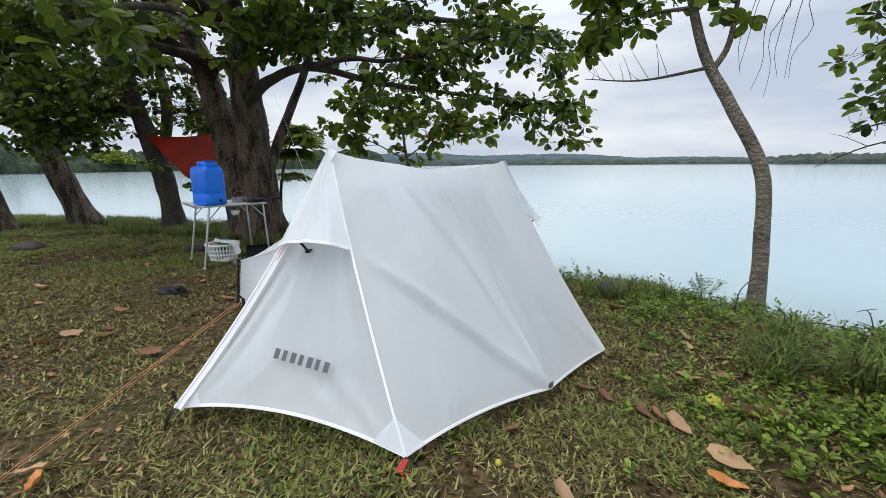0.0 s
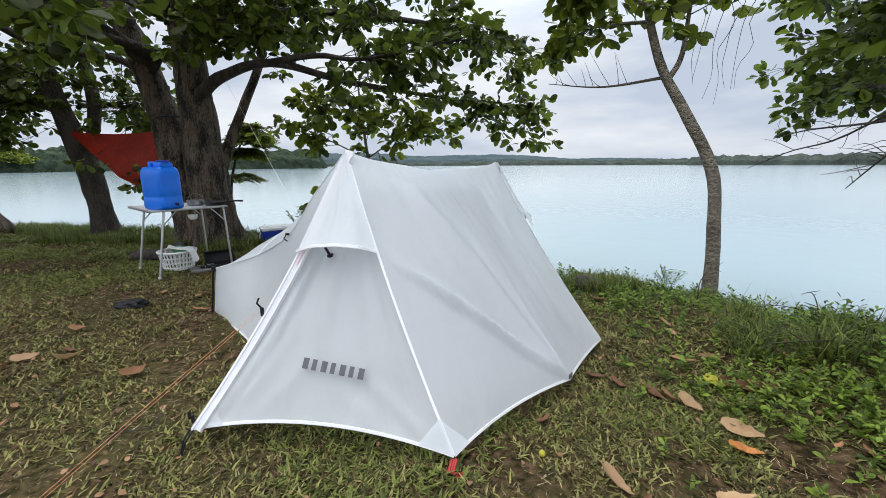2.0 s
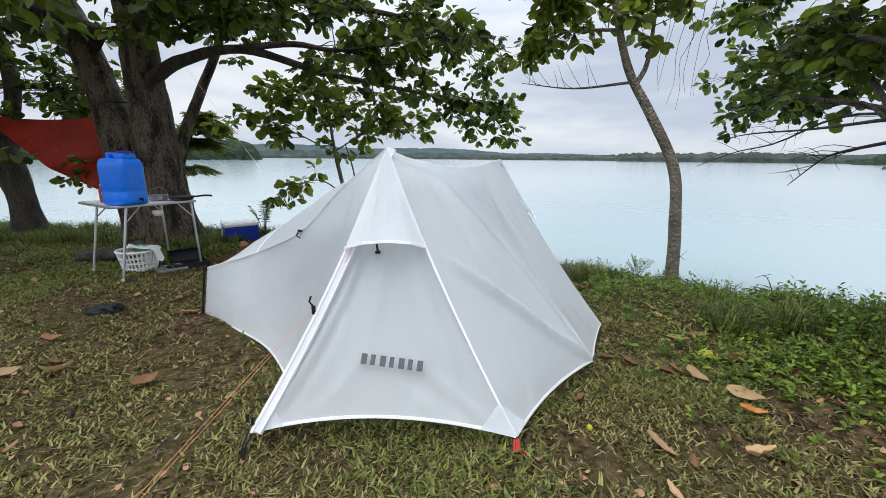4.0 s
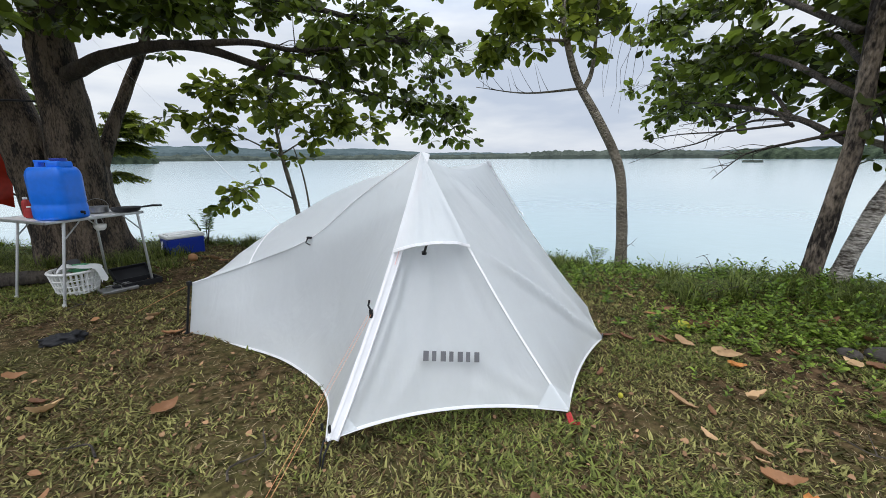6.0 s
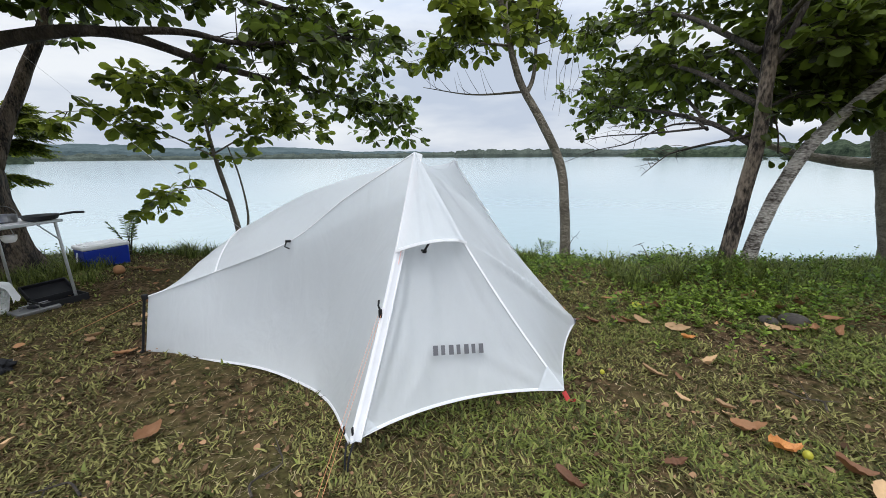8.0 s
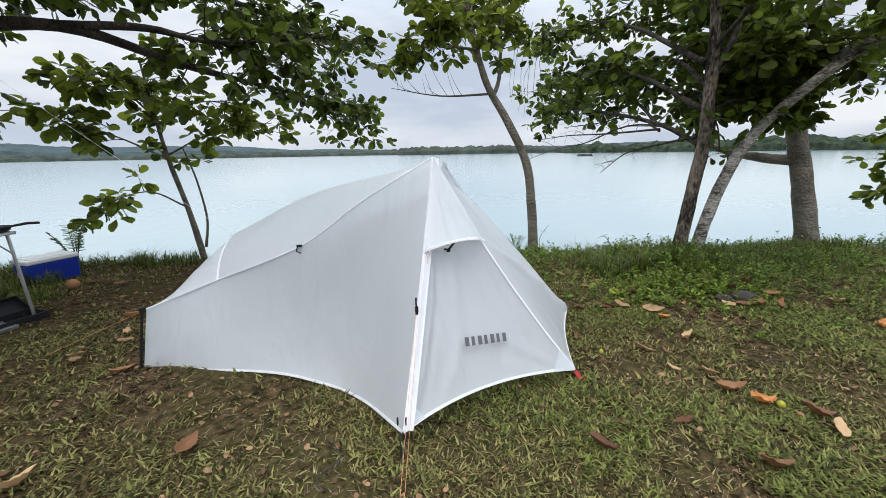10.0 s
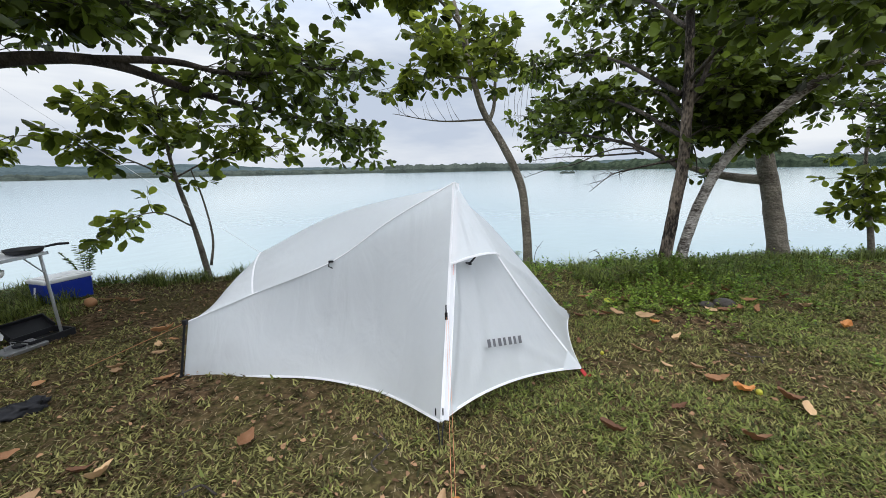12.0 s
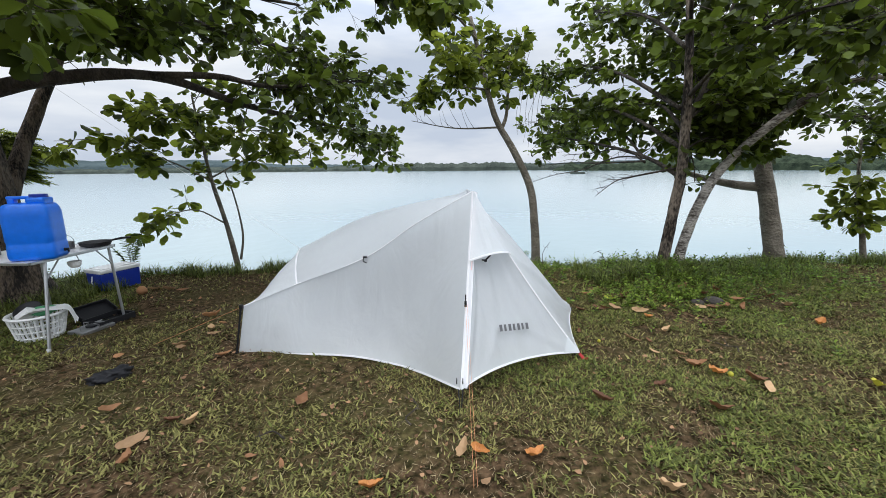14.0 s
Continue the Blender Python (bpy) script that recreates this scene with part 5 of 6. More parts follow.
def basket():
    ob = empty("laundry_basket", (-1.29, 7.86, float(ground_z(-1.29, 7.86)) - 0.005))
    H, r0, r1 = 0.2, 0.135, 0.175
    bm = bmesh.new()
    lathe(bm, [(r0 - 0.004, 0), (r0, 0.006), (r0 * 0.98, 0.012)], 28)
    part("bottom", bm, M_WHITE, ob)
    for k in range(30):
        a = 2 * math.pi * k / 30
        bm = bmesh.new()
        c, s = math.cos(a), math.sin(a)
        tube(bm, [Vector((r0 * c, r0 * s, 0.005)), Vector((r1 * c, r1 * s, H - 0.005))], [0.0075, 0.0075], 4)
        part("slat", bm, M_WHITE, ob)
    for z, th in ((0.035, 0.006), (0.085, 0.006), (0.135, 0.006), (H, 0.012)):
        r = r0 + (r1 - r0) * z / H
        bm = bmesh.new()
        ring = [Vector(((r + 0.002) * math.cos(2 * math.pi * k / 32), (r + 0.002) * math.sin(2 * math.pi * k / 32), z)) for k in range(33)]
        tube(bm, ring, [th] * 33, 6, cap=False)
        part("rim" if z == H else "hoop", bm, M_WHITE, ob)
    tagged(ob, "round white slatted plastic basket under the table", "basket")
    bm = bmesh.new()
    bmesh.ops.create_icosphere(bm, subdivisions=3, radius=1.0)
    for v in bm.verts:
        n = noise.noise(v.co * 2.4) * 0.3 + noise.noise(v.co * 6) * 0.1
        v.co = Vector((v.co.x * 0.085, v.co.y * 0.075, v.co.z * 0.035)) * (1 + n)
    cl = part("cloth", bm, M_CLOTH_GREEN, smooth=True)
    cl.location = (-1.25, 7.84, 0.2)
    tagged(cl, "crumpled green cloth lying in the basket", "cloth")
    bm = bmesh.new()
    box(bm, (0.07, 0.05, 0.13), (0, 0, 0), 0.004)
    carton = part("carton", bm, M_WHITE)
    carton.matrix_basis = pose(-1.35, 7.84, 0.19, 50, 25, 30)
    tagged(carton, "small white carton leaning in the basket", "carton")
    bm = bmesh.new()
    lathe(bm, [(0.07, 0.0), (0.085, 0.01), (0.09, 0.035), (0.084, 0.035), (0.07, 0.012)], 22)
    bowl = part("bowl", bm, M_DARKPAN, smooth=True)
    bowl.matrix_basis = pose(-1.33, 7.92, 0.185, 25, -20, 0)
    tagged(bowl, "dark bowl lying in the white basket", "bowl")
    bm = bmesh.new()
    line = smooth_line([(-1.36, 7.80, 0.2), (-1.24, 7.74, 0.235), (-1.12, 7.76, 0.215), (-1.08, 7.78, 0.13), (-1.07, 7.77, 0.08)], 20)
    vs, fs = [], []
    for i, p in enumerate(line):
        for k in range(5):
            w = (k / 4 - 0.5) * 0.09
            vs.append(p + Vector((0.3 * w, w, 0.012 * math.sin(k * 2.1 + i * 0.6))))
    for i in range(len(line) - 1):
        for k in range(4):
            a = 5 * i + k
            fs.append((a, a + 1, a + 6, a + 5))
    tagged(mesh_part("towel", vs, fs, M_WHITE, smooth=True), "white towel hanging over the basket rim", "towel")


def small_things():
    # frying pan, pot and cup on the table
    pan = empty("frying_pan", (-0.86, 7.9, TABLE_Z), 20)
    bm = bmesh.new()
    lathe(bm, [(0.085, 0.0), (0.1, 0.006), (0.115, 0.034), (0.118, 0.036), (0.112, 0.034), (0.095, 0.008)], 28)
    part("bowl", bm, M_DARKPAN, pan)
    bm = bmesh.new()
    tube(bm, [Vector((0.11, 0, 0.028)), Vector((0.2, 0.0, 0.036)), Vector((0.27, 0, 0.03))], [0.008, 0.01, 0.01], 8)
    part("handle", bm, M_BLACK, pan, "black plastic handle")
    tagged(pan, "dark frying pan lying on the camping table", "pan")
    pot = empty("cooking_pot", (-1.07, 7.93, TABLE_Z), 0)
    bm = bmesh.new()
    lathe(bm, [(0.075, 0.0), (0.08, 0.006), (0.082, 0.05), (0.086, 0.052), (0.078, 0.05), (0.074, 0.01)], 24)
    part("body", bm, M_STEEL, pot)
    bm = bmesh.new()
    tube(bm, [Vector((0.08 * math.cos(a), 0.01, 0.05 + 0.07 * math.sin(a))) for a in [math.pi * k / 12 for k in range(13)]], [0.002] * 13, 5)
    part("bail_handle", bm, M_STEEL, pot, "thin wire bail handle")
    tagged(pot, "small dull steel cooking pot with wire handle", "pot")
    cup = empty("hanging_cup", (-1.02, 7.72, TABLE_Z - 0.13), 0)
    bm = bmesh.new()
    lathe(bm, [(0.028, 0.0), (0.042, 0.02), (0.046, 0.05), (0.043, 0.05), (0.036, 0.02)], 20)
    part("bowl", bm, M_WHITE, cup)
    bm = bmesh.new()
    tube(bm, [Vector((0.03, 0, 0.05)), Vector((0.02, 0, 0.09)), Vector((0.01, 0, 0.118))], [0.003] * 3, 6)
    part("hook", bm, M_STEEL, cup)
    tagged(cup, "white cup hanging below the table", "cup")
    for x, y, mat, h, lab in ((-1.5, 7.86, M_RED, 0.16, "red plastic bottle on the camping table"), (-1.44, 7.95, M_STEEL, 0.2, "grey bottle on the camping table"), (-1.46, 7.78, M_RED, 0.09, "small red jar on the camping table")):
        b = empty("bottle", (x, y, TABLE_Z))
        bm = bmesh.new()
        lathe(bm, [(0.028, 0), (0.03, 0.006), (0.03, h * 0.68), (0.024, h * 0.8), (0.013, h * 0.87), (0.013, h * 0.9)], 18)
        part("body", bm, mat, b, smooth=True)
        bm = bmesh.new()
        lathe(bm, [(0.015, h * 0.9), (0.015, h), (0.012, h * 1.01)], 14)
        part("cap", bm, M_WHITE, b, "white cap")
        tagged(b, lab, "bottle")
    # black stove case lying open under the table
    g = float(ground_z(-0.85, 7.85))
    case = empty("stove_case", (-0.86, 7.9, g), 30)
    case.scale = (0.84, 0.84, 0.84)
    bm = bmesh.new()
    box(bm, (0.36, 0.26, 0.012), (0, 0, 0.008), 0.003)
    for s in (-1, 1):
        box(bm, (0.36, 0.012, 0.07), (0, s * 0.125, 0.036), 0.003)
        box(bm, (0.012, 0.24, 0.07), (s * 0.175, 0, 0.036), 0.003)
    part("tray", bm, M_BLACK, case)
    bm = bmesh.new()
    tilt = Matrix.Rotation(radians(-58), 4, "X")
    box(bm, (0.36, 0.01, 0.17), (0, 0.205, 0.1), 0.004, tilt)
    for s in (-1, 1):
        box(bm, (0.012, 0.045, 0.17), (s * 0.174, 0.192, 0.12), 0.003, tilt)
    box(bm, (0.36, 0.045, 0.012), (0, 0.268, 0.165), 0.003, tilt)
    part("lid", bm, M_BLACK, case, "black open lid")
    tagged(case, "black stove case lying open on the ground", "case")
    stove = empty("gas_stove", (-0.99, 7.76, g), 30)
    bm = bmesh.new()
    box(bm, (0.26, 0.17, 0.03), (0, 0, 0.02), 0.006)
    part("body", bm, M_STEEL, stove)
    bm = bmesh.new()
    lathe(bm, [(0.035, 0.034), (0.04, 0.04), (0.04, 0.052), (0.02, 0.055)], 18)
    part("burner", bm, M_BLACK, stove)
    for a in (0, 90, 180, 270):
        bm = bmesh.new()
        c, s = math.cos(radians(a)), math.sin(radians(a))
        tube(bm, [Vector((0.03 * c, 0.03 * s, 0.064)), Vector((0.085 * c, 0.085 * s, 0.064)), Vector((0.085 * c, 0.085 * s, 0.034))], [0.004] * 3, 6)
        part("pot_rest", bm, M_STEEL, stove)
    tagged(stove, "small steel gas stove lying on the ground", "stove")
    # dark bag on the grass
    bm = bmesh.new()
    bmesh.ops.create_icosphere(bm, subdivisions=4, radius=1.0)
    for v in bm.verts:
        n = noise.noise(v.co * 1.9) * 0.5 + abs(noise.noise(v.co * 5)) * 0.5
        v.co = Vector((v.co.x * 0.12, v.co.y * 0.075, max(v.co.z, -0.4) * 0.045)) * (1 + n)
    bag = part("plastic_bag", bm, M_BLACK, smooth=True)
    bag.scale = (0.8, 0.8, 0.9)
    bag.location = (-0.99, 6.53, float(ground_z(-0.99, 6.53)) + 0.015)
    tagged(bag, "crumpled black plastic bag on the grass", "bag")
    # weathered log behind the table
    bm = bmesh.new()
    z = float(ground_z(-1.85, 8.42))
    tube(bm, smooth_line([(-1.6, 8.36, z + 0.05), (-1.78, 8.4, z + 0.065), (-1.95, 8.46, z + 0.055), (-2.12, 8.48, z + 0.03)], 16), [0.05 + 0.025 * math.sin(i / 16 * 3.0) for i in range(17)], 12, 0.4, 2.0)
    tagged(part("log", bm, M_BARK_DARK, smooth=True), "short weathered dark log lying in the grass", "log")
    # stones on the bank
    for k, (x, y, r) in enumerate(((2.75, 6.55, 0.17), (3.03, 4.1, 0.085), (2.9, 4.2, 0.055), (-4.45, 8.65, 0.16))):
        bm = bmesh.new()
        bmesh.ops.create_icosphere(bm, subdivisions=3, radius=r)
        for v in bm.verts:
            v.co *= 1 + 0.3 * noise.noise(v.co * 6 + Vector((k, 0, 0)))
            v.co.z *= 0.55
        st = part("stone", bm, M_STONE, smooth=True)
        st.location = (x, y, float(ground_z(x, y)) + r * 0.2)
        tagged(st, "dark rounded stone half sunk in the grass", "stone", "stones on the bank")


def shrub(x, y, seed, label, grow=1.0):
    """A thin feathery shrub."""
    plant = empty("shrub", (x, y, float(ground_z(x, y))))
    plant.scale = (grow, grow, grow)
    rnd = random.Random(seed)
    pos, axis, up, ln = [], [], [], []
    for k in range(9):
        a = rnd.uniform(0, 2 * math.pi)
        tip = Vector((math.cos(a) * rnd.uniform(0.1, 0.3), math.sin(a) * rnd.uniform(0.1, 0.25), rnd.uniform(0.3, 0.52)))
        line = smooth_line([(0, 0, 0), tip * 0.5 + Vector((0, 0, 0.06)), tip], 14)
        bm = bmesh.new()
        tube(bm, line, [0.004 - 0.0002 * i for i in range(15)], 4)
        part("stem", bm, M_BARK_DARK, plant)
        for i in range(5, 15):
            for s in (-1, 1):
                dd = (line[min(i + 1, 14)] - line[i - 1]).normalized()
                side = dd.cross(Vector((0, 0, 1))).normalized() * s
                pos.append(line[i])
                axis.append(side + dd * 0.4 + Vector((0, 0, rnd.uniform(-0.2, 0.2))))
                up.append((0, 0, 1))
                ln.append(rnd.uniform(0.05, 0.09))
    v, t = leaf_arrays(np.array(pos), np.array(axis), np.array(up, float), np.array(ln), np.full(len(ln), 0.6))
    soup("foliage", v, t, M_WEED, plant, "fine feathery green leaves")["kind"] = "stuff"
    tagged(plant, label, "shrub", "shrubs at the water")


def tarp():
    """A red tarpaulin slung between the trees."""
    a, b, c, d = Vector((-4.0, 10.5, 1.63)), Vector((-2.2, 9.82, 1.6)), Vector((-2.3, 9.8, 0.58)), Vector((-3.1, 10.1, 0.92))
    n = 20
    vs, fs = [], []
    for j in range(n + 1):
        v = j / n
        for i in range(n + 1):
            u = i / n
            p = a.lerp(b, u).lerp(d.lerp(c, u), v)
            p.z -= 0.10 * 4 * u * (1 - u) * (1 - v) * 0.6
            p += Vector((0.3, -0.9, 0)) * (0.12 * 4 * u * (1 - u) * v + 0.05 * noise.noise(Vector((u * 3 + v * 4, v * 2, 1))) + 0.03 * math.sin(u * 9 + v * 14) * (0.3 + v))
            vs.append(p)
    for j in range(n):
        for i in range(n):
            q = j * (n + 1) + i
            fs.append((q, q + 1, q + n + 2, q + n + 1))
    sheet = empty("tarpaulin")
    mesh_part("sheet", vs, fs, M_TARP, sheet, smooth=True)
    for p, q in ((a, (-4.02, 10.52, 1.75)), (b, (-2.0, 9.6, 1.75))):
        bm = bmesh.new()
        tube(bm, [p, Vector(q)], [0.005, 0.005], 5)
        part("tie_cord", bm, M_BLACK, sheet)
    tagged(sheet, "dark red tarpaulin slung between the tree trunks", "tarpaulin")
    bm = bmesh.new()
    ring = [Vector((-1.86 + 0.27 * math.cos(2 * math.pi * k / 24), 9.53 + 0.27 * math.sin(2 * math.pi * k / 24), 1.72)) for k in range(25)]
    tube(bm, ring, [0.012] * 25, 6, cap=False)
    tagged(part("strap", bm, M_BLACK), "black strap tied round a tree trunk", "strap")



def dry_twigs():
    """Thin dead twigs and a bare root on the bank and over the lawn."""
    rnd = random.Random(12)
    for x, y, length, turn, rise in ((3.75, 5.2, 0.55, 150, 0.1), (3.6, 5.3, 0.3, 60, 0.14), (4.1, 5.55, 0.4, 200, 0.12), (3.45, 6.1, 0.28, 20, 0.25), (3.35, 4.85, 0.5, 170, 0.05), (-0.05, 4.75, 0.2, 50, 0.01), (-0.5, 5.15, 0.16, 130, 0.01), (1.95, 3.75, 0.18, 80, 0.01), (-1.9, 8.35, 0.3, 70, 0.02), (-1.2, 7.25, 0.2, 10, 0.01)):
        a = radians(turn)
        z = float(ground_z(x, y))
        pts = [Vector((x + math.cos(a) * length * u, y + math.sin(a) * length * u, z + 0.012 + rise * math.sin(u * 2.2))) + Vector((rnd.gauss(0, 0.02), rnd.gauss(0, 0.02), rnd.uniform(0, 0.02))) * (1 if u else 0) for u in (0, 0.3, 0.6, 1.0)]
        line = smooth_line(pts, 12)
        bm = bmesh.new()
        tube(bm, line, [0.005 - 0.0003 * i for i in range(13)], 5)
        for k in (4, 7, 9):
            tip = line[k] + Vector((rnd.gauss(0, 0.05), rnd.gauss(0, 0.05), rnd.uniform(0.0, 0.06)))
            tube(bm, [line[k], line[k].lerp(tip, 0.5), tip], [0.003, 0.002, 0.001], 4)
        tagged(part("dry_twig", bm, M_BARK_DARK), "thin dry brown twig lying on the ground", "twig", "dry twigs")


camp_table()
jerrycan()
cooler()
basket()
small_things()
shrub(-0.42, 9.78, 3, "thin feathery green shrub behind the cooler box")
shrub(3.42, 6.42, 5, "thin feathery green shrub beside the slim tree", 0.5)
tarp()
dry_twigs()


# ---- ground cover ----
def blades(name, xy, length, width, lean, mat, label, rng, flat=0.0, category="grass"):
    """Bent grass blades as one mesh: five points and three triangles each."""
    n = len(xy)
    z = ground_z(xy[:, 0], xy[:, 1])
    base = np.stack([xy[:, 0], xy[:, 1], z - 0.004], -1)
    an = rng.uniform(0, 2 * np.pi, n)
    d = np.stack([np.cos(an), np.sin(an), np.zeros(n)], -1)
    s = np.stack([-np.sin(an), np.cos(an), np.zeros(n)], -1)
    ln = lean * rng.uniform(0.5, 1.5, n)
    up = np.array([0, 0, 1.0])
    h = (1 - flat) * length
    mid = base + d * (ln * length * 0.35)[:, None] + up * (h * 0.6)[:, None]
    tip = base + d * (ln * length)[:, None] + up * (h * rng.uniform(0.55, 1.0, n))[:, None] + up * 0.006
    w = s * (width / 2)[:, None]
    v = np.stack([base - w, base + w, mid - w * 0.85, mid + w * 0.85, tip], 1).reshape(-1, 3)
    t = np.array([(0, 1, 3), (0, 3, 2), (2, 3, 4)])
    tris = (t[None] + 5 * np.arange(n)[:, None, None]).reshape(-1, 3)
    ob = soup(name, v, tris, mat)
    return tagged(ob, label, category, kind="stuff")


def value_noise(x, y, scale, seed):
    """Smooth pseudo-random field in 0..1 for arrays."""
    def rnd(i, j):
        v = np.sin(i * 127.1 + j * 311.7 + seed * 74.7) * 43758.5453
        return v - np.floor(v)
    x, y = x * scale, y * scale
    i, j = np.floor(x), np.floor(y)
    u, v = x - i, y - j
    u, v = u * u * (3 - 2 * u), v * v * (3 - 2 * v)
    return (rnd(i, j) * (1 - u) + rnd(i + 1, j) * u) * (1 - v) + (rnd(i, j + 1) * (1 - u) + rnd(i + 1, j + 1) * u) * v


def spread(n, rng, x0, x1, y0, y1):
    return np.stack([rng.uniform(x0, x1, n), rng.uniform(y0, y1, n)], -1)


def cover(rng):
    # sod: short grass, thicker towards the bank, thin on the trodden ground
    p = np.concatenate([spread(105000, rng, -3.4, 4.6, 3.0, 7.6), spread(60000, rng, -9.0, 3.5, 6.0, 13.0), spread(22000, rng, 0.2, 4.6, 3.2, 6.0), spread(14000, rng, 3.0, 7.5, 2.0, 7.0), spread(30000, rng, -9.0, 7.5, -2.5, 5.0)])
    d = shore_distance(p[:, 0], p[:, 1])
    field = 0.4 * value_noise(p[:, 0], p[:, 1], 1.6, 1) + 0.33 * value_noise(p[:, 0], p[:, 1], 5.0, 2) + 0.27 * value_noise(p[:, 0], p[:, 1], 12.0, 6)
    worn = np.exp(-(((p[:, 0] + 0.5) / 1.3) ** 2 + ((p[:, 1] - 6.3) / 1.2) ** 2)) + 0.3 * np.exp(-(((p[:, 0] + 0.1) / 0.9) ** 2 + ((p[:, 1] - 8.3) / 0.7) ** 2))
    rich = np.clip((p[:, 0] - 0.9) * 0.05, -0.03, 0.05) + np.clip((p[:, 1] - 7.6) * 0.14, 0, 0.3)
    bare = 0.6 * value_noise(p[:, 0], p[:, 1], 2.1, 21) + 0.4 * value_noise(p[:, 0], p[:, 1], 6.0, 22)
    keep = rng.random(len(p)) < np.clip((field + rich - 0.41) * 4.2, 0.07, 0.8) * (1 - 0.1 * np.clip(worn, 0, 1)) * np.clip((bare - 0.2) * 5.0, 0.12, 1.0)
    keep &= d > -0.35
    tuft = p[keep]
    k = 4
    xy = np.repeat(tuft, k, 0) + rng.normal(0, 0.013, (len(tuft) * k, 2))
    far = np.hypot(xy[:, 0] - 0.3, xy[:, 1] - 3.4)
    length = rng.uniform(0.012, 0.034, len(xy)) * (1 + 0.04 * far)
    blades("grass", xy, length, rng.uniform(0.0055, 0.0115, len(xy)) * (1 + 0.05 * far), 1.15, M_GRASS, "short patchy green grass on trodden soil", rng, flat=0.35)
    # broader, greener carpet grass in loose patches, richest towards the bank and the big tree
    p = np.concatenate([spread(60000, rng, -0.6, 4.6, 3.0, 6.6), spread(90000, rng, -9.0, -0.3, 6.8, 13.0), spread(16000, rng, -3.4, 0.6, 3.4, 6.4)])
    d = shore_distance(p[:, 0], p[:, 1])
    field = 0.5 * value_noise(p[:, 0], p[:, 1], 1.1, 11) + 0.3 * value_noise(p[:, 0], p[:, 1], 4.0, 12) + 0.2 * value_noise(p[:, 0], p[:, 1], 11.0, 13)
    lush = np.clip((p[:, 0] - 0.6) * 0.12, -0.14, 0.05) + np.clip((p[:, 1] - 6.6) * 0.4, 0, 0.36) * np.clip((-0.35 - p[:, 0]) * 1.3, 0, 1)
    bare = 0.6 * value_noise(p[:, 0], p[:, 1], 2.1, 21) + 0.4 * value_noise(p[:, 0], p[:, 1], 6.0, 22)
    tuft = p[(bare > 0.36) & (rng.random(len(p)) < np.clip((field + lush - 0.52) * 4.0, 0.012, np.where(p[:, 1] > 6.8, 0.75, 0.5)) * (1 - np.clip(1.3 * np.exp(-(((p[:, 0] + 0.5) / 1.3) ** 2 + ((p[:, 1] - 6.3) / 1.2) ** 2)), 0, 1))) & (d > -0.3)]
    k = 4
    xy = np.repeat(tuft, k, 0) + rng.normal(0, 0.014, (len(tuft) * k, 2))
    far = np.hypot(xy[:, 0] - 0.3, xy[:, 1] - 3.4)
    blades("carpet_grass", xy, rng.uniform(0.016, 0.04, len(xy)) * (1 + 0.05 * far), rng.uniform(0.007, 0.0135, len(xy)) * (1 + 0.05 * far), 1.0, M_CARPET, "low bright green carpet grass in patches", rng, flat=0.3)
    # dry straw and dead blades lying flat
    p = np.concatenate([spread(90000, rng, -3.4, 4.6, 3.2, 7.6), spread(30000, rng, -7.0, 3.5, 6.5, 11.0)])
    p = p[shore_distance(p[:, 0], p[:, 1]) > -0.2]
    f = value_noise(p[:, 0], p[:, 1], 2.4, 5)
    p = p[rng.random(len(p)) < 0.35 + 0.65 * f]
    blades("dry_straw", p, rng.uniform(0.018, 0.055, len(p)), rng.uniform(0.0015, 0.0042, len(p)), 1.0, M_STRAW, "dry brown straw scattered over the soil", rng, flat=0.82, category="straw")
    # crumbled leaf bits
    p = np.concatenate([spread(7000, rng, -3.4, 4.6, 3.2, 7.6), spread(1500, rng, -2.0, 1.0, 7.6, 9.6)])
    p = p[(shore_distance(p[:, 0], p[:, 1]) > 0) & (rng.random(len(p)) < value_noise(p[:, 0], p[:, 1], 1.7, 31))]
    a = rng.uniform(0, 2 * np.pi, len(p))
    v, t = leaf_arrays(np.stack([p[:, 0], p[:, 1], ground_z(p[:, 0], p[:, 1]) + rng.uniform(0.006, 0.022, len(p))], -1), np.stack([np.cos(a), np.sin(a), rng.normal(0, 0.25, len(p))], -1),
                       np.stack([rng.normal(0, 0.4, len(p)), rng.normal(0, 0.4, len(p)), np.ones(len(p))], -1), rng.uniform(0.008, 0.032, len(p)), rng.uniform(0.8, 1.6, len(p)))
    tagged(soup("leaf_litter", v, t, M_CRUMB), "crumbled brown leaf bits on the soil", "litter", kind="stuff")
    # long grass along the bank
    p = np.concatenate([spread(30000, rng, -9.0, 4.5, 5.0, 13.0), spread(14000, rng, 2.2, 7.6, 2.2, 7.0)])
    d = shore_distance(p[:, 0], p[:, 1])
    f = value_noise(p[:, 0], p[:, 1], 2.6, 9)
    reach = np.where(p[:, 0] > 2.3, 0.9, np.where(p[:, 0] < -0.6, 1.5, 0.35))
    tuft = p[(d > -0.55) & (d < reach) & (f > 0.34 + 0.25 * np.clip(d, 0, 1) + np.where(p[:, 0] > 2.0, 0.16, 0))]
    k = 14
    xy = np.repeat(tuft, k, 0) + rng.normal(0, 0.03, (len(tuft) * k, 2))
    xy = xy[rng.random(len(xy)) < min(1.0, 100000 / max(len(xy), 1)) * np.where(xy[:, 0] > 2.0, 0.45, 1.0)]
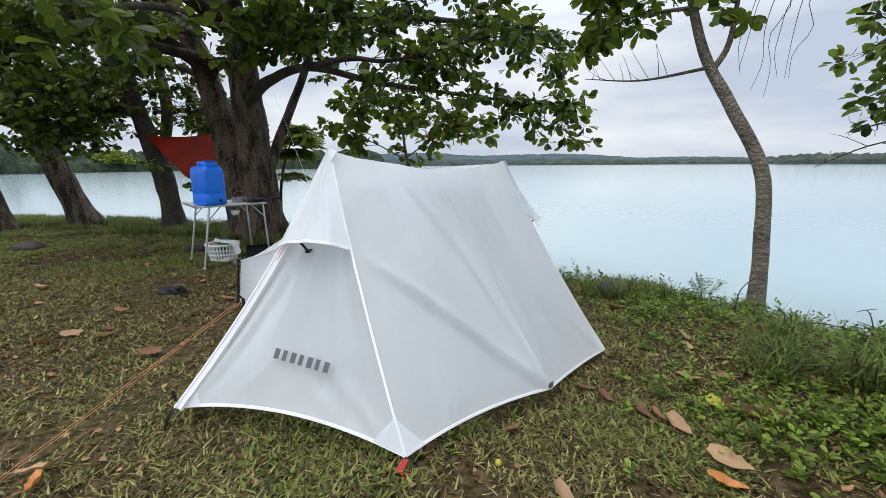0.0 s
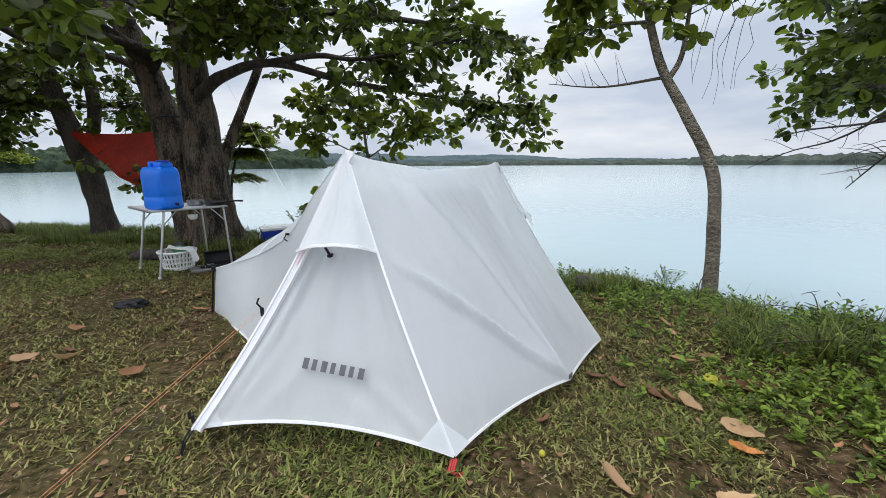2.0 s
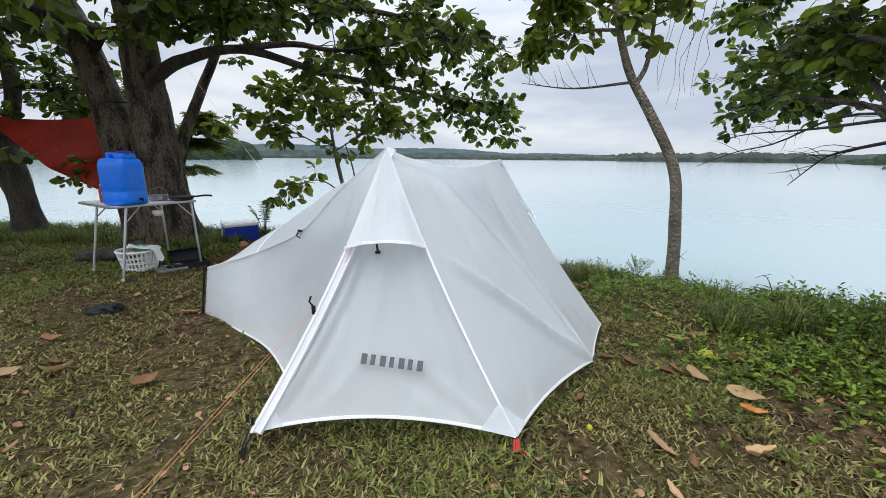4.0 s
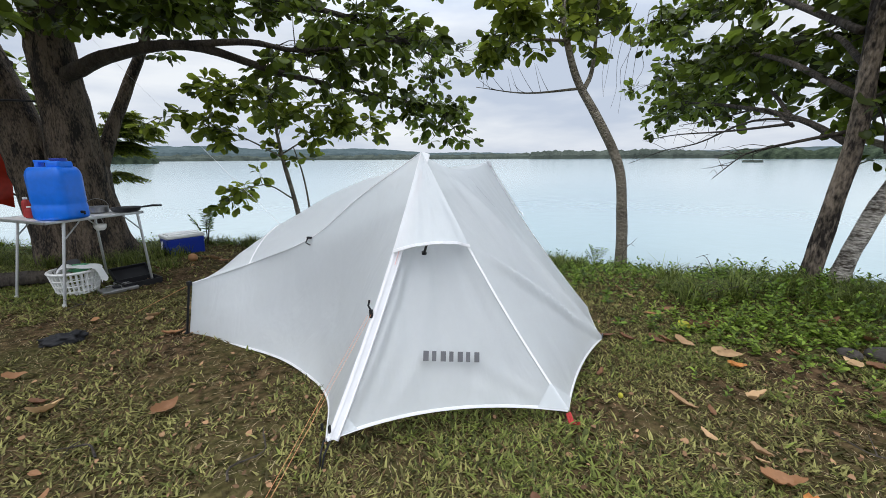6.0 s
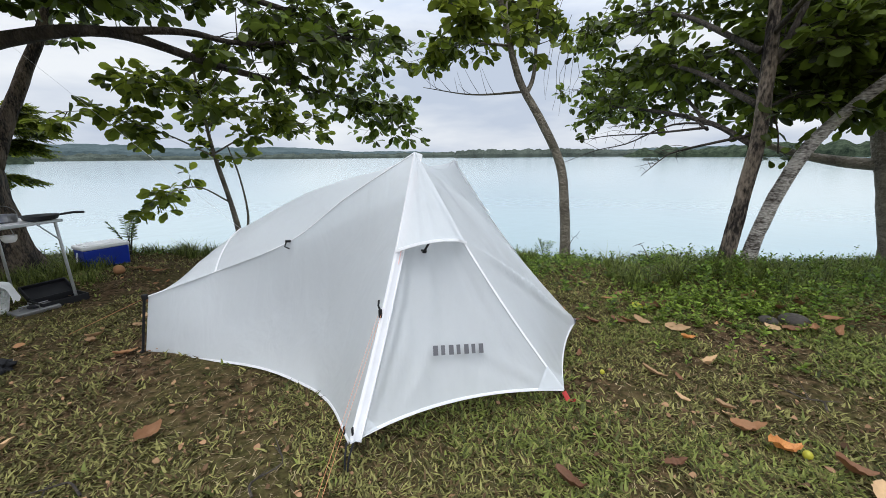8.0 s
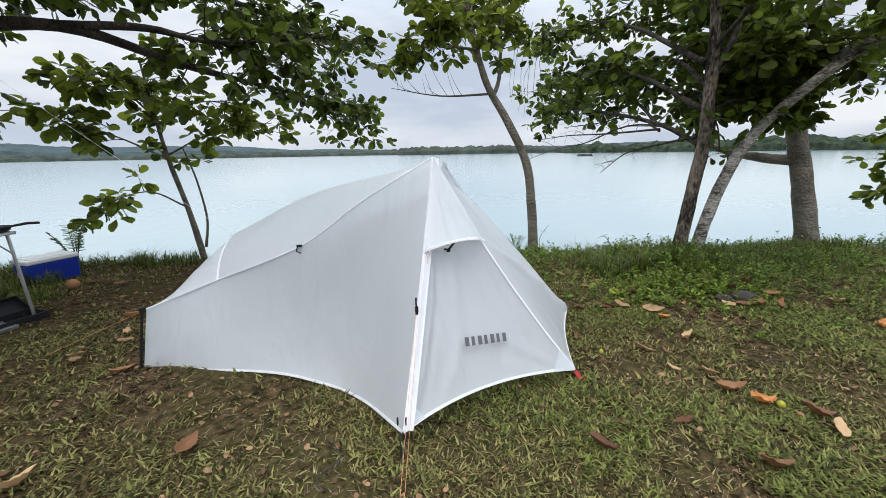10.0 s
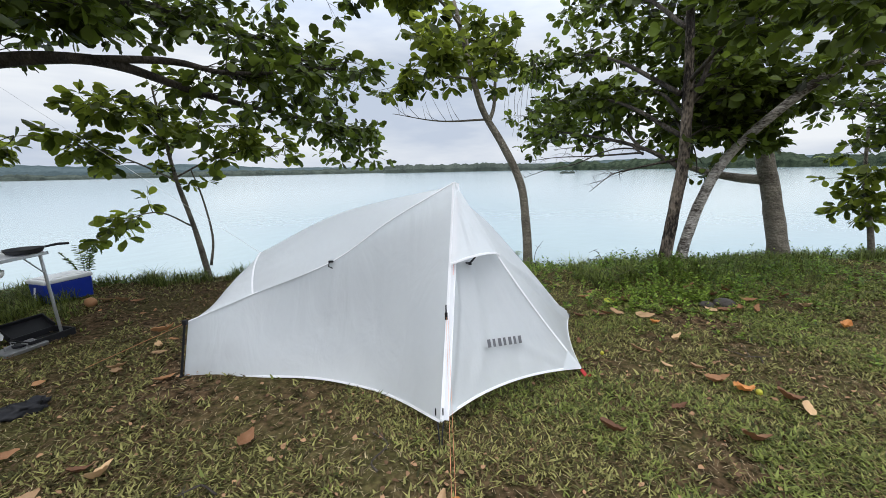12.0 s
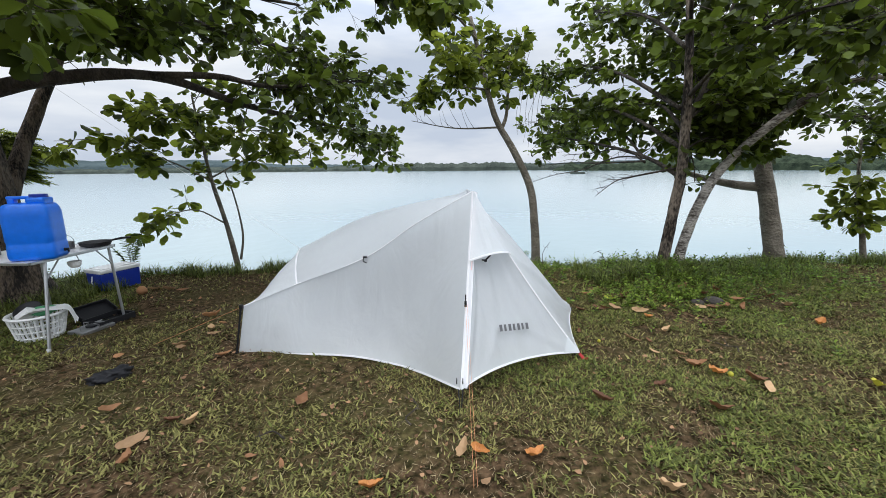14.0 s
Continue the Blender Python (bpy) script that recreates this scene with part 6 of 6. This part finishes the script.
    # thick tussocks round the feet of the trees
    feet = [(3.72, 4.62, 0.2, 1500), (3.9, 4.5, 0.16, 800), (5.8, 3.85, 0.2, 900), (0.92, 9.82, 0.16, 700), (0.6, 9.9, 0.25, 500), (4.7, 4.1, 0.35, 900)]
    xy = np.concatenate([xy] + [rng.normal((x, y), s, (n, 2)) for x, y, s, n in feet])
    blades("bank_grass", xy, rng.uniform(0.06, 0.2, len(xy)), rng.uniform(0.003, 0.008, len(xy)), 0.6, M_BANK_GRASS, "longer grass fringe along the bank", rng)


def tussocks(rng):
    """Long arching grass in separate clumps on the bank: one mesh of bent blades."""
    clumps = [(2.9, 5.04), (3.0, 5.12), (3.17, 4.9), (3.05, 5.3), (3.3, 5.5), (3.5, 4.55), (3.62, 4.72), (4.05, 4.55), (4.9, 4.2), (3.75, 6.3), (0.75, 9.75), (0.95, 9.7), (0.2, 9.5), (-0.1, 9.75), (-1.1, 9.3), (-1.2, 9.05), (-1.9, 9.2), (-0.95, 9.75)]
    xy, ln = [], []
    for x, y in clumps:
        n = int(rng.integers(70, 150))
        xy.append(rng.normal((x, y), 0.05, (n, 2)))
        ln.append(rng.uniform(0.1, 0.3, n) * rng.uniform(0.7, 1.1))
    xy, ln = np.concatenate(xy), np.concatenate(ln)
    blades("tussock_grass", xy, ln, rng.uniform(0.004, 0.0085, len(xy)), 0.85, M_BANK_GRASS, "long arching green grass in clumps", rng, flat=0.15)


def weeds(name, spots, rng, per, size, height, label):
    """Low leafy weeds: small oval leaves in loose mounds round the given spots (x, y, radius)."""
    pos, axis, up, ln = [], [], [], []
    for x, y, r in spots:
        n = int(per * r * r * 10)
        a, q = rng.uniform(0, 2 * np.pi, n), np.sqrt(rng.random(n)) * r
        px, py = x + q * np.cos(a), y + q * np.sin(a)
        lump = value_noise(px, py, 4.0, 3) * 0.8 + 0.3
        pz = ground_z(px, py) + rng.random(n) ** 0.6 * height * lump * np.clip(1.15 - (q / r) ** 2, 0.15, 1)
        pos.append(np.stack([px, py, pz], -1))
        b = rng.uniform(0, 2 * np.pi, n)
        axis.append(np.stack([np.cos(b), np.sin(b), rng.uniform(-0.3, 0.7, n)], -1))
        up.append(np.stack([rng.normal(0, 0.35, n), rng.normal(0, 0.35, n), np.ones(n)], -1))
        ln.append(size * rng.uniform(0.6, 1.3, n))
    pos, axis, up, ln = map(np.concatenate, (pos, axis, up, ln))
    v, t = leaf_arrays(pos, axis, up, ln, np.full(len(ln), 1.1))
    tagged(soup(name, v, t, M_WEED), label, "weeds", kind="stuff")


def leafy_weeds(spots, rng, name="leafy_weeds", mat=None, label="upright broad-leaved green weeds on the bank", leaf=(0.024, 0.055)):
    """Upright broad-leaved weeds: leaves set round short stems."""
    pos, axis, up, ln = [], [], [], []
    for x, y, tall in spots:
        z = float(ground_z(x, y))
        n = rng.integers(8, 17)
        lean = rng.normal(0, 0.25, 2)
        for k in range(n):
            u = (k + rng.random()) / n
            a = 2.4 * k + rng.normal(0, 0.4)
            pos.append((x + lean[0] * u * tall, y + lean[1] * u * tall, z + tall * (0.15 + 0.85 * u)))
            axis.append((math.cos(a), math.sin(a), rng.uniform(-0.1, 0.5) + 0.8 * u))
            up.append((rng.normal(0, 0.3), rng.normal(0, 0.3), 1.0))
            ln.append(rng.uniform(*leaf) * (1.1 - 0.4 * u))
    v, t = leaf_arrays(np.array(pos), np.array(axis), np.array(up), np.array(ln), rng.uniform(0.7, 1.15, len(ln)))
    tagged(soup(name, v, t, mat or M_WEED), label, "weeds", kind="stuff")


rng = np.random.default_rng(4)
cover(rng)
tussocks(rng)
spots = []
for (ax, ay), (bx, by) in zip(SHORE[8:15], SHORE[9:16]):
    n = int(math.hypot(bx - ax, by - ay) / 0.16)
    for i in range(n):
        u = i / n
        spots.append((ax + (bx - ax) * u + rng.normal(-0.12, 0.1), ay + (by - ay) * u + rng.normal(-0.12, 0.1), rng.uniform(0.14, 0.3)))
weeds("bank_weeds", spots, rng, 330, 0.036, 0.17, "leafy green weeds along the bank")
spots = [(3.55 + rng.normal(0, 0.35), 4.75 + rng.normal(0, 0.5), rng.uniform(0.16, 0.34)) for _ in range(34)]
spots += [(5.0 + rng.normal(0, 0.6), 3.7 + rng.normal(0, 0.5), rng.uniform(0.2, 0.4)) for _ in range(24)]
spots += [(2.9 + rng.normal(0, 0.3), 6.2 + rng.normal(0, 0.4), rng.uniform(0.12, 0.25)) for _ in range(14)]
spots += [(2.85 + rng.normal(0, 0.3), 4.6 + rng.normal(0, 0.4), rng.uniform(0.06, 0.16)) for _ in range(12)]
spots += [(4.6 + rng.normal(0, 0.5), 4.0 + rng.normal(0, 0.5), rng.uniform(0.2, 0.4)) for _ in range(14)]
weeds("low_weeds", spots, rng, 90, 0.032, 0.09, "low broad-leaved weeds in the grass")
spots = [(x + 0.3 * rng.normal(), y + 0.2 * rng.normal(), rng.uniform(0.12, 0.25)) for x, y in ((-1.2, 10.2), (-0.6, 10.0), (-0.1, 9.6), (0.3, 9.35), (-3.0, 11.0), (-4.5, 11.5), (-5.5, 11.9), (-2.3, 10.6)) for _ in range(4)]
weeds("shore_weeds", spots, rng, 240, 0.035, 0.2, "green weeds at the water's edge")
spots = []
for (ax, ay), (bx, by) in zip(SHORE[9:15], SHORE[10:16]):
    for _ in range(int(math.hypot(bx - ax, by - ay) * 42)):
        u, e = rng.random(), abs(rng.normal(0, 0.3)) - 0.15
        s = math.hypot(bx - ax, by - ay)
        spots.append((ax + (bx - ax) * u + (by - ay) / s * e, ay + (by - ay) * u - (bx - ax) / s * e, rng.uniform(0.05, 0.2) * (1.5 if rng.random() < 0.1 else 1)))
for (ax, ay), (bx, by) in zip(SHORE[9:15], SHORE[10:16]):
    for _ in range(int(math.hypot(bx - ax, by - ay) * 60)):
        u, e = rng.random(), abs(rng.normal(0, 0.14)) - 0.14
        s = math.hypot(bx - ax, by - ay)
        spots.append((ax + (bx - ax) * u + (by - ay) / s * e, ay + (by - ay) * u - (bx - ax) / s * e, rng.uniform(0.06, 0.17)))
spots += [(3.7 + rng.normal(0, 0.27), 4.8 + rng.normal(0, 0.35), rng.uniform(0.07, 0.22)) for _ in range(170)]
spots += [(4.7 + rng.normal(0, 0.5), 4.0 + rng.normal(0, 0.35), rng.uniform(0.05, 0.17)) for _ in range(70)]
spots += [(2.9 + rng.normal(0, 0.3), 6.0 + rng.normal(0, 0.5), rng.uniform(0.04, 0.12)) for _ in range(50)]
leafy_weeds([q for q in spots if float(shore_distance(q[0], q[1])) > -0.45], rng)
# bright young weeds in drifts over the bank, thinning out into the lawn
spots = []
for x, y, wide, n in ((3.14, 4.46, 0.26, 90), (2.96, 4.3, 0.2, 60), (2.81, 4.55, 0.2, 70), (2.52, 4.77, 0.16, 40), (2.84, 4.75, 0.2, 55), (2.63, 4.9, 0.18, 30), (3.4, 4.3, 0.25, 60), (3.0, 5.5, 0.25, 40), (2.8, 6.2, 0.3, 90), (3.2, 6.4, 0.25, 70), (3.6, 5.9, 0.22, 60), (3.95, 5.1, 0.25, 70), (4.5, 4.4, 0.4, 90), (5.2, 4.1, 0.4, 80), (4.2, 3.8, 0.4, 60), (2.4, 4.2, 0.3, 14)):
    spots += [(x + rng.normal(0, wide), y + rng.normal(0, wide), rng.uniform(0.025, 0.1) * (1.7 if rng.random() < 0.12 else 1)) for _ in range(int(0.8 * n))]
leafy_weeds([q for q in spots if float(shore_distance(q[0], q[1])) > -0.4], rng, "bright_weeds", M_WEED_BRIGHT, "bright green young weeds in drifts", (0.018, 0.044))


# ---- fallen leaves ----
def fallen_leaf(x, y, length, turn, mat, label, seed, curl=0.7):
    rnd = random.Random(seed)
    n, bow = 9, rnd.uniform(-0.14, 0.14)
    curl *= rnd.uniform(0.6, 1.5)
    slim = rnd.uniform(0.7, 1.1)
    vs, fs = [], []
    for i in range(n + 1):
        u = i / n
        w = 0.29 * length * math.sin(math.pi * min(1, u * 0.86 + 0.06)) ** 0.8 * (0.55 + 0.6 * u)
        edge = slim * rnd.uniform(0.82, 1.12)
        zc = curl * length * (0.25 * (2 * u - 1) ** 2 + 0.06 * rnd.uniform(-1, 1))
        for k in range(5):
            s = k / 4 * 2 - 1
            vs.append((s * w * edge + bow * u * u * length, (u - 0.5) * length, zc + curl * 0.9 * abs(s) * w + 0.012 * length * rnd.uniform(-1, 1) + 0.006))
    for i in range(n):
        for k in range(4):
            a = 5 * i + k
            fs.append((a, a + 1, a + 6, a + 5))
    ob = mesh_part("fallen_leaf", vs, fs, mat, smooth=True)
    ob.matrix_basis = pose(x, y, float(ground_z(x, y)) + 0.012, rnd.uniform(-14, 14), rnd.uniform(-24, 24), turn)
    tagged(ob, label, "leaf", "fallen leaves on the grass")


TAN, BROWN, ORANGE = (M_LITTER_TAN, "dry tan fallen leaf on the grass"), (M_LITTER, "curled brown fallen leaf on the grass"), (M_LITTER_ORANGE, "bright orange fallen leaf on the grass")
YELLOW = (M_LITTER_YELLOW, "yellow-green fallen leaf among weeds")
LEAVES = [(0.18, 4.2, 0.13, 85, ORANGE), (0.36, 3.72, 0.13, 40, TAN), (0.79, 4.17, 0.14, 15, BROWN), (1.1, 3.7, 0.16, 42, BROWN), (1.51, 3.56, 0.16, 92, TAN), (1.54, 3.8, 0.16, 55, ORANGE), (1.66, 4.02, 0.1, 0, TAN), (1.72, 4.35, 0.15, 25, TAN),
          (2.03, 4.21, 0.14, 75, TAN), (2.24, 4.41, 0.15, 70, ORANGE), (2.32, 4.5, 0.17, 35, TAN), (2.55, 4.8, 0.17, 75, BROWN), (2.98, 3.39, 0.18, 80, ORANGE), (1.93, 3.14, 0.15, 95, YELLOW), (-0.78, 5.6, 0.16, 125, TAN), (-1.01, 5.63, 0.16, 115, TAN)]
LEAVES2 = [(-1.05, 5.5, 0.16, 160, BROWN), (-0.31, 5.37, 0.14, 130, BROWN), (-0.41, 4.57, 0.12, 60, ORANGE), (0.04, 4.39, 0.11, 20, ORANGE), (-1.05, 6.06, 0.12, 100, BROWN), (-0.57, 6.68, 0.11, 30, TAN), (-0.33, 6.79, 0.12, 70, TAN), (1.57, 3.62, 0.14, 30, BROWN),
           (1.15, 3.99, 0.1, 60, BROWN), (1.57, 3.91, 0.15, 35, BROWN), (2.16, 4.79, 0.13, 10, BROWN), (2.25, 4.69, 0.13, 20, TAN), (2.68, 5.06, 0.14, 40, BROWN), (2.76, 5.55, 0.14, 10, TAN), (1.62, 4.7, 0.1, 120, BROWN), (2.6, 6.12, 0.17, 80, BROWN), (-0.01, 4.45, 0.15, 110, TAN), (-0.84, 5.69, 0.1, 80, BROWN)]
LEAVES3 = [(-2.22, 6.62, 0.18, 80, TAN), (2.49, 4.82, 0.13, 10, YELLOW), (2.62, 4.75, 0.17, 75, BROWN), (2.5, 5.05, 0.15, 40, BROWN), (2.05, 4.9, 0.12, 20, BROWN),
           (2.2, 4.75, 0.13, 0, BROWN), (3.15, 4.4, 0.2, 80, BROWN), (3.3, 4.15, 0.18, 110, BROWN), (2.0, 5.0, 0.12, 60, BROWN), (3.0, 3.9, 0.15, 90, BROWN), (3.3, 3.6, 0.16, 60, TAN), (3.0, 5.0, 0.13, 20, BROWN)]
LEAVES4 = [(2.85, 4.05, 0.16, 40, BROWN), (2.95, 3.98, 0.15, 100, BROWN), (2.8, 4.15, 0.13, 150, TAN), (3.15, 4.2, 0.16, 70, BROWN), (3.2, 3.95, 0.14, 10, BROWN), (3.5, 3.75, 0.16, 60, BROWN), (-0.36, 8.76, 0.2, 80, TAN), (-0.26, 8.58, 0.18, 100, TAN), (-0.17, 8.42, 0.16, 70, BROWN), (-0.21, 7.26, 0.19, 85, BROWN), (-0.3, 6.94, 0.12, 20, TAN), (-0.56, 6.75, 0.14, 60, TAN), (-0.4, 6.33, 0.15, 110, BROWN)]
for k, (x, y, ln, turn, (mat, label)) in enumerate(LEAVES + LEAVES2 + LEAVES3 + LEAVES4):
    fallen_leaf(x, y, ln * 0.8, turn, mat, label, k)
litter = random.Random(77)
for k in range(90):
    x, y = litter.uniform(-2.6, 3.6), litter.uniform(3.9, 8.6)
    lx, ly = (x - 1.27) * 0.733 + (y - 5.53) * 0.68, -(x - 1.27) * 0.68 + (y - 5.53) * 0.733
    if abs(lx) < 1.35 and -0.95 < ly < 1.75 or float(shore_distance(x, y)) < 0.1:
        continue
    mat, label = litter.choice((TAN, BROWN, BROWN))
    fallen_leaf(x, y, litter.uniform(0.03, 0.075), litter.uniform(0, 180), mat, label, 100 + k, 0.55)


# ---- small fruits under the trees ----
bm = bmesh.new()
bmesh.ops.create_icosphere(bm, subdivisions=3, radius=0.05)
for v in bm.verts:
    v.co *= 1 + 0.12 * noise.noise(v.co * 14) + 0.05 * noise.noise(v.co * 50)
husk = part("fruit_husk", bm, M_LITTER, smooth=True)
husk.location = (-0.5, 8.69, float(ground_z(-0.5, 8.69)) + 0.04)
tagged(husk, "round dry brown fruit husk on the grass", "fruit husk")
for k, (x, y, r) in enumerate(((1.535, 4.513, 0.012), (1.567, 3.734, 0.016))):
    bm = bmesh.new()
    bmesh.ops.create_icosphere(bm, subdivisions=2, radius=r)
    for v in bm.verts:
        v.co.z *= 1.12
        v.co *= 1 + 0.05 * noise.noise(v.co * 60)
    fruit = part("fruit", bm, M_LITTER_YELLOW, smooth=True)
    fruit.location = (x, y, float(ground_z(x, y)) + 0.02)
    tagged(fruit, "small round yellow-green fruit on the grass", "fruit", "fallen fruits")
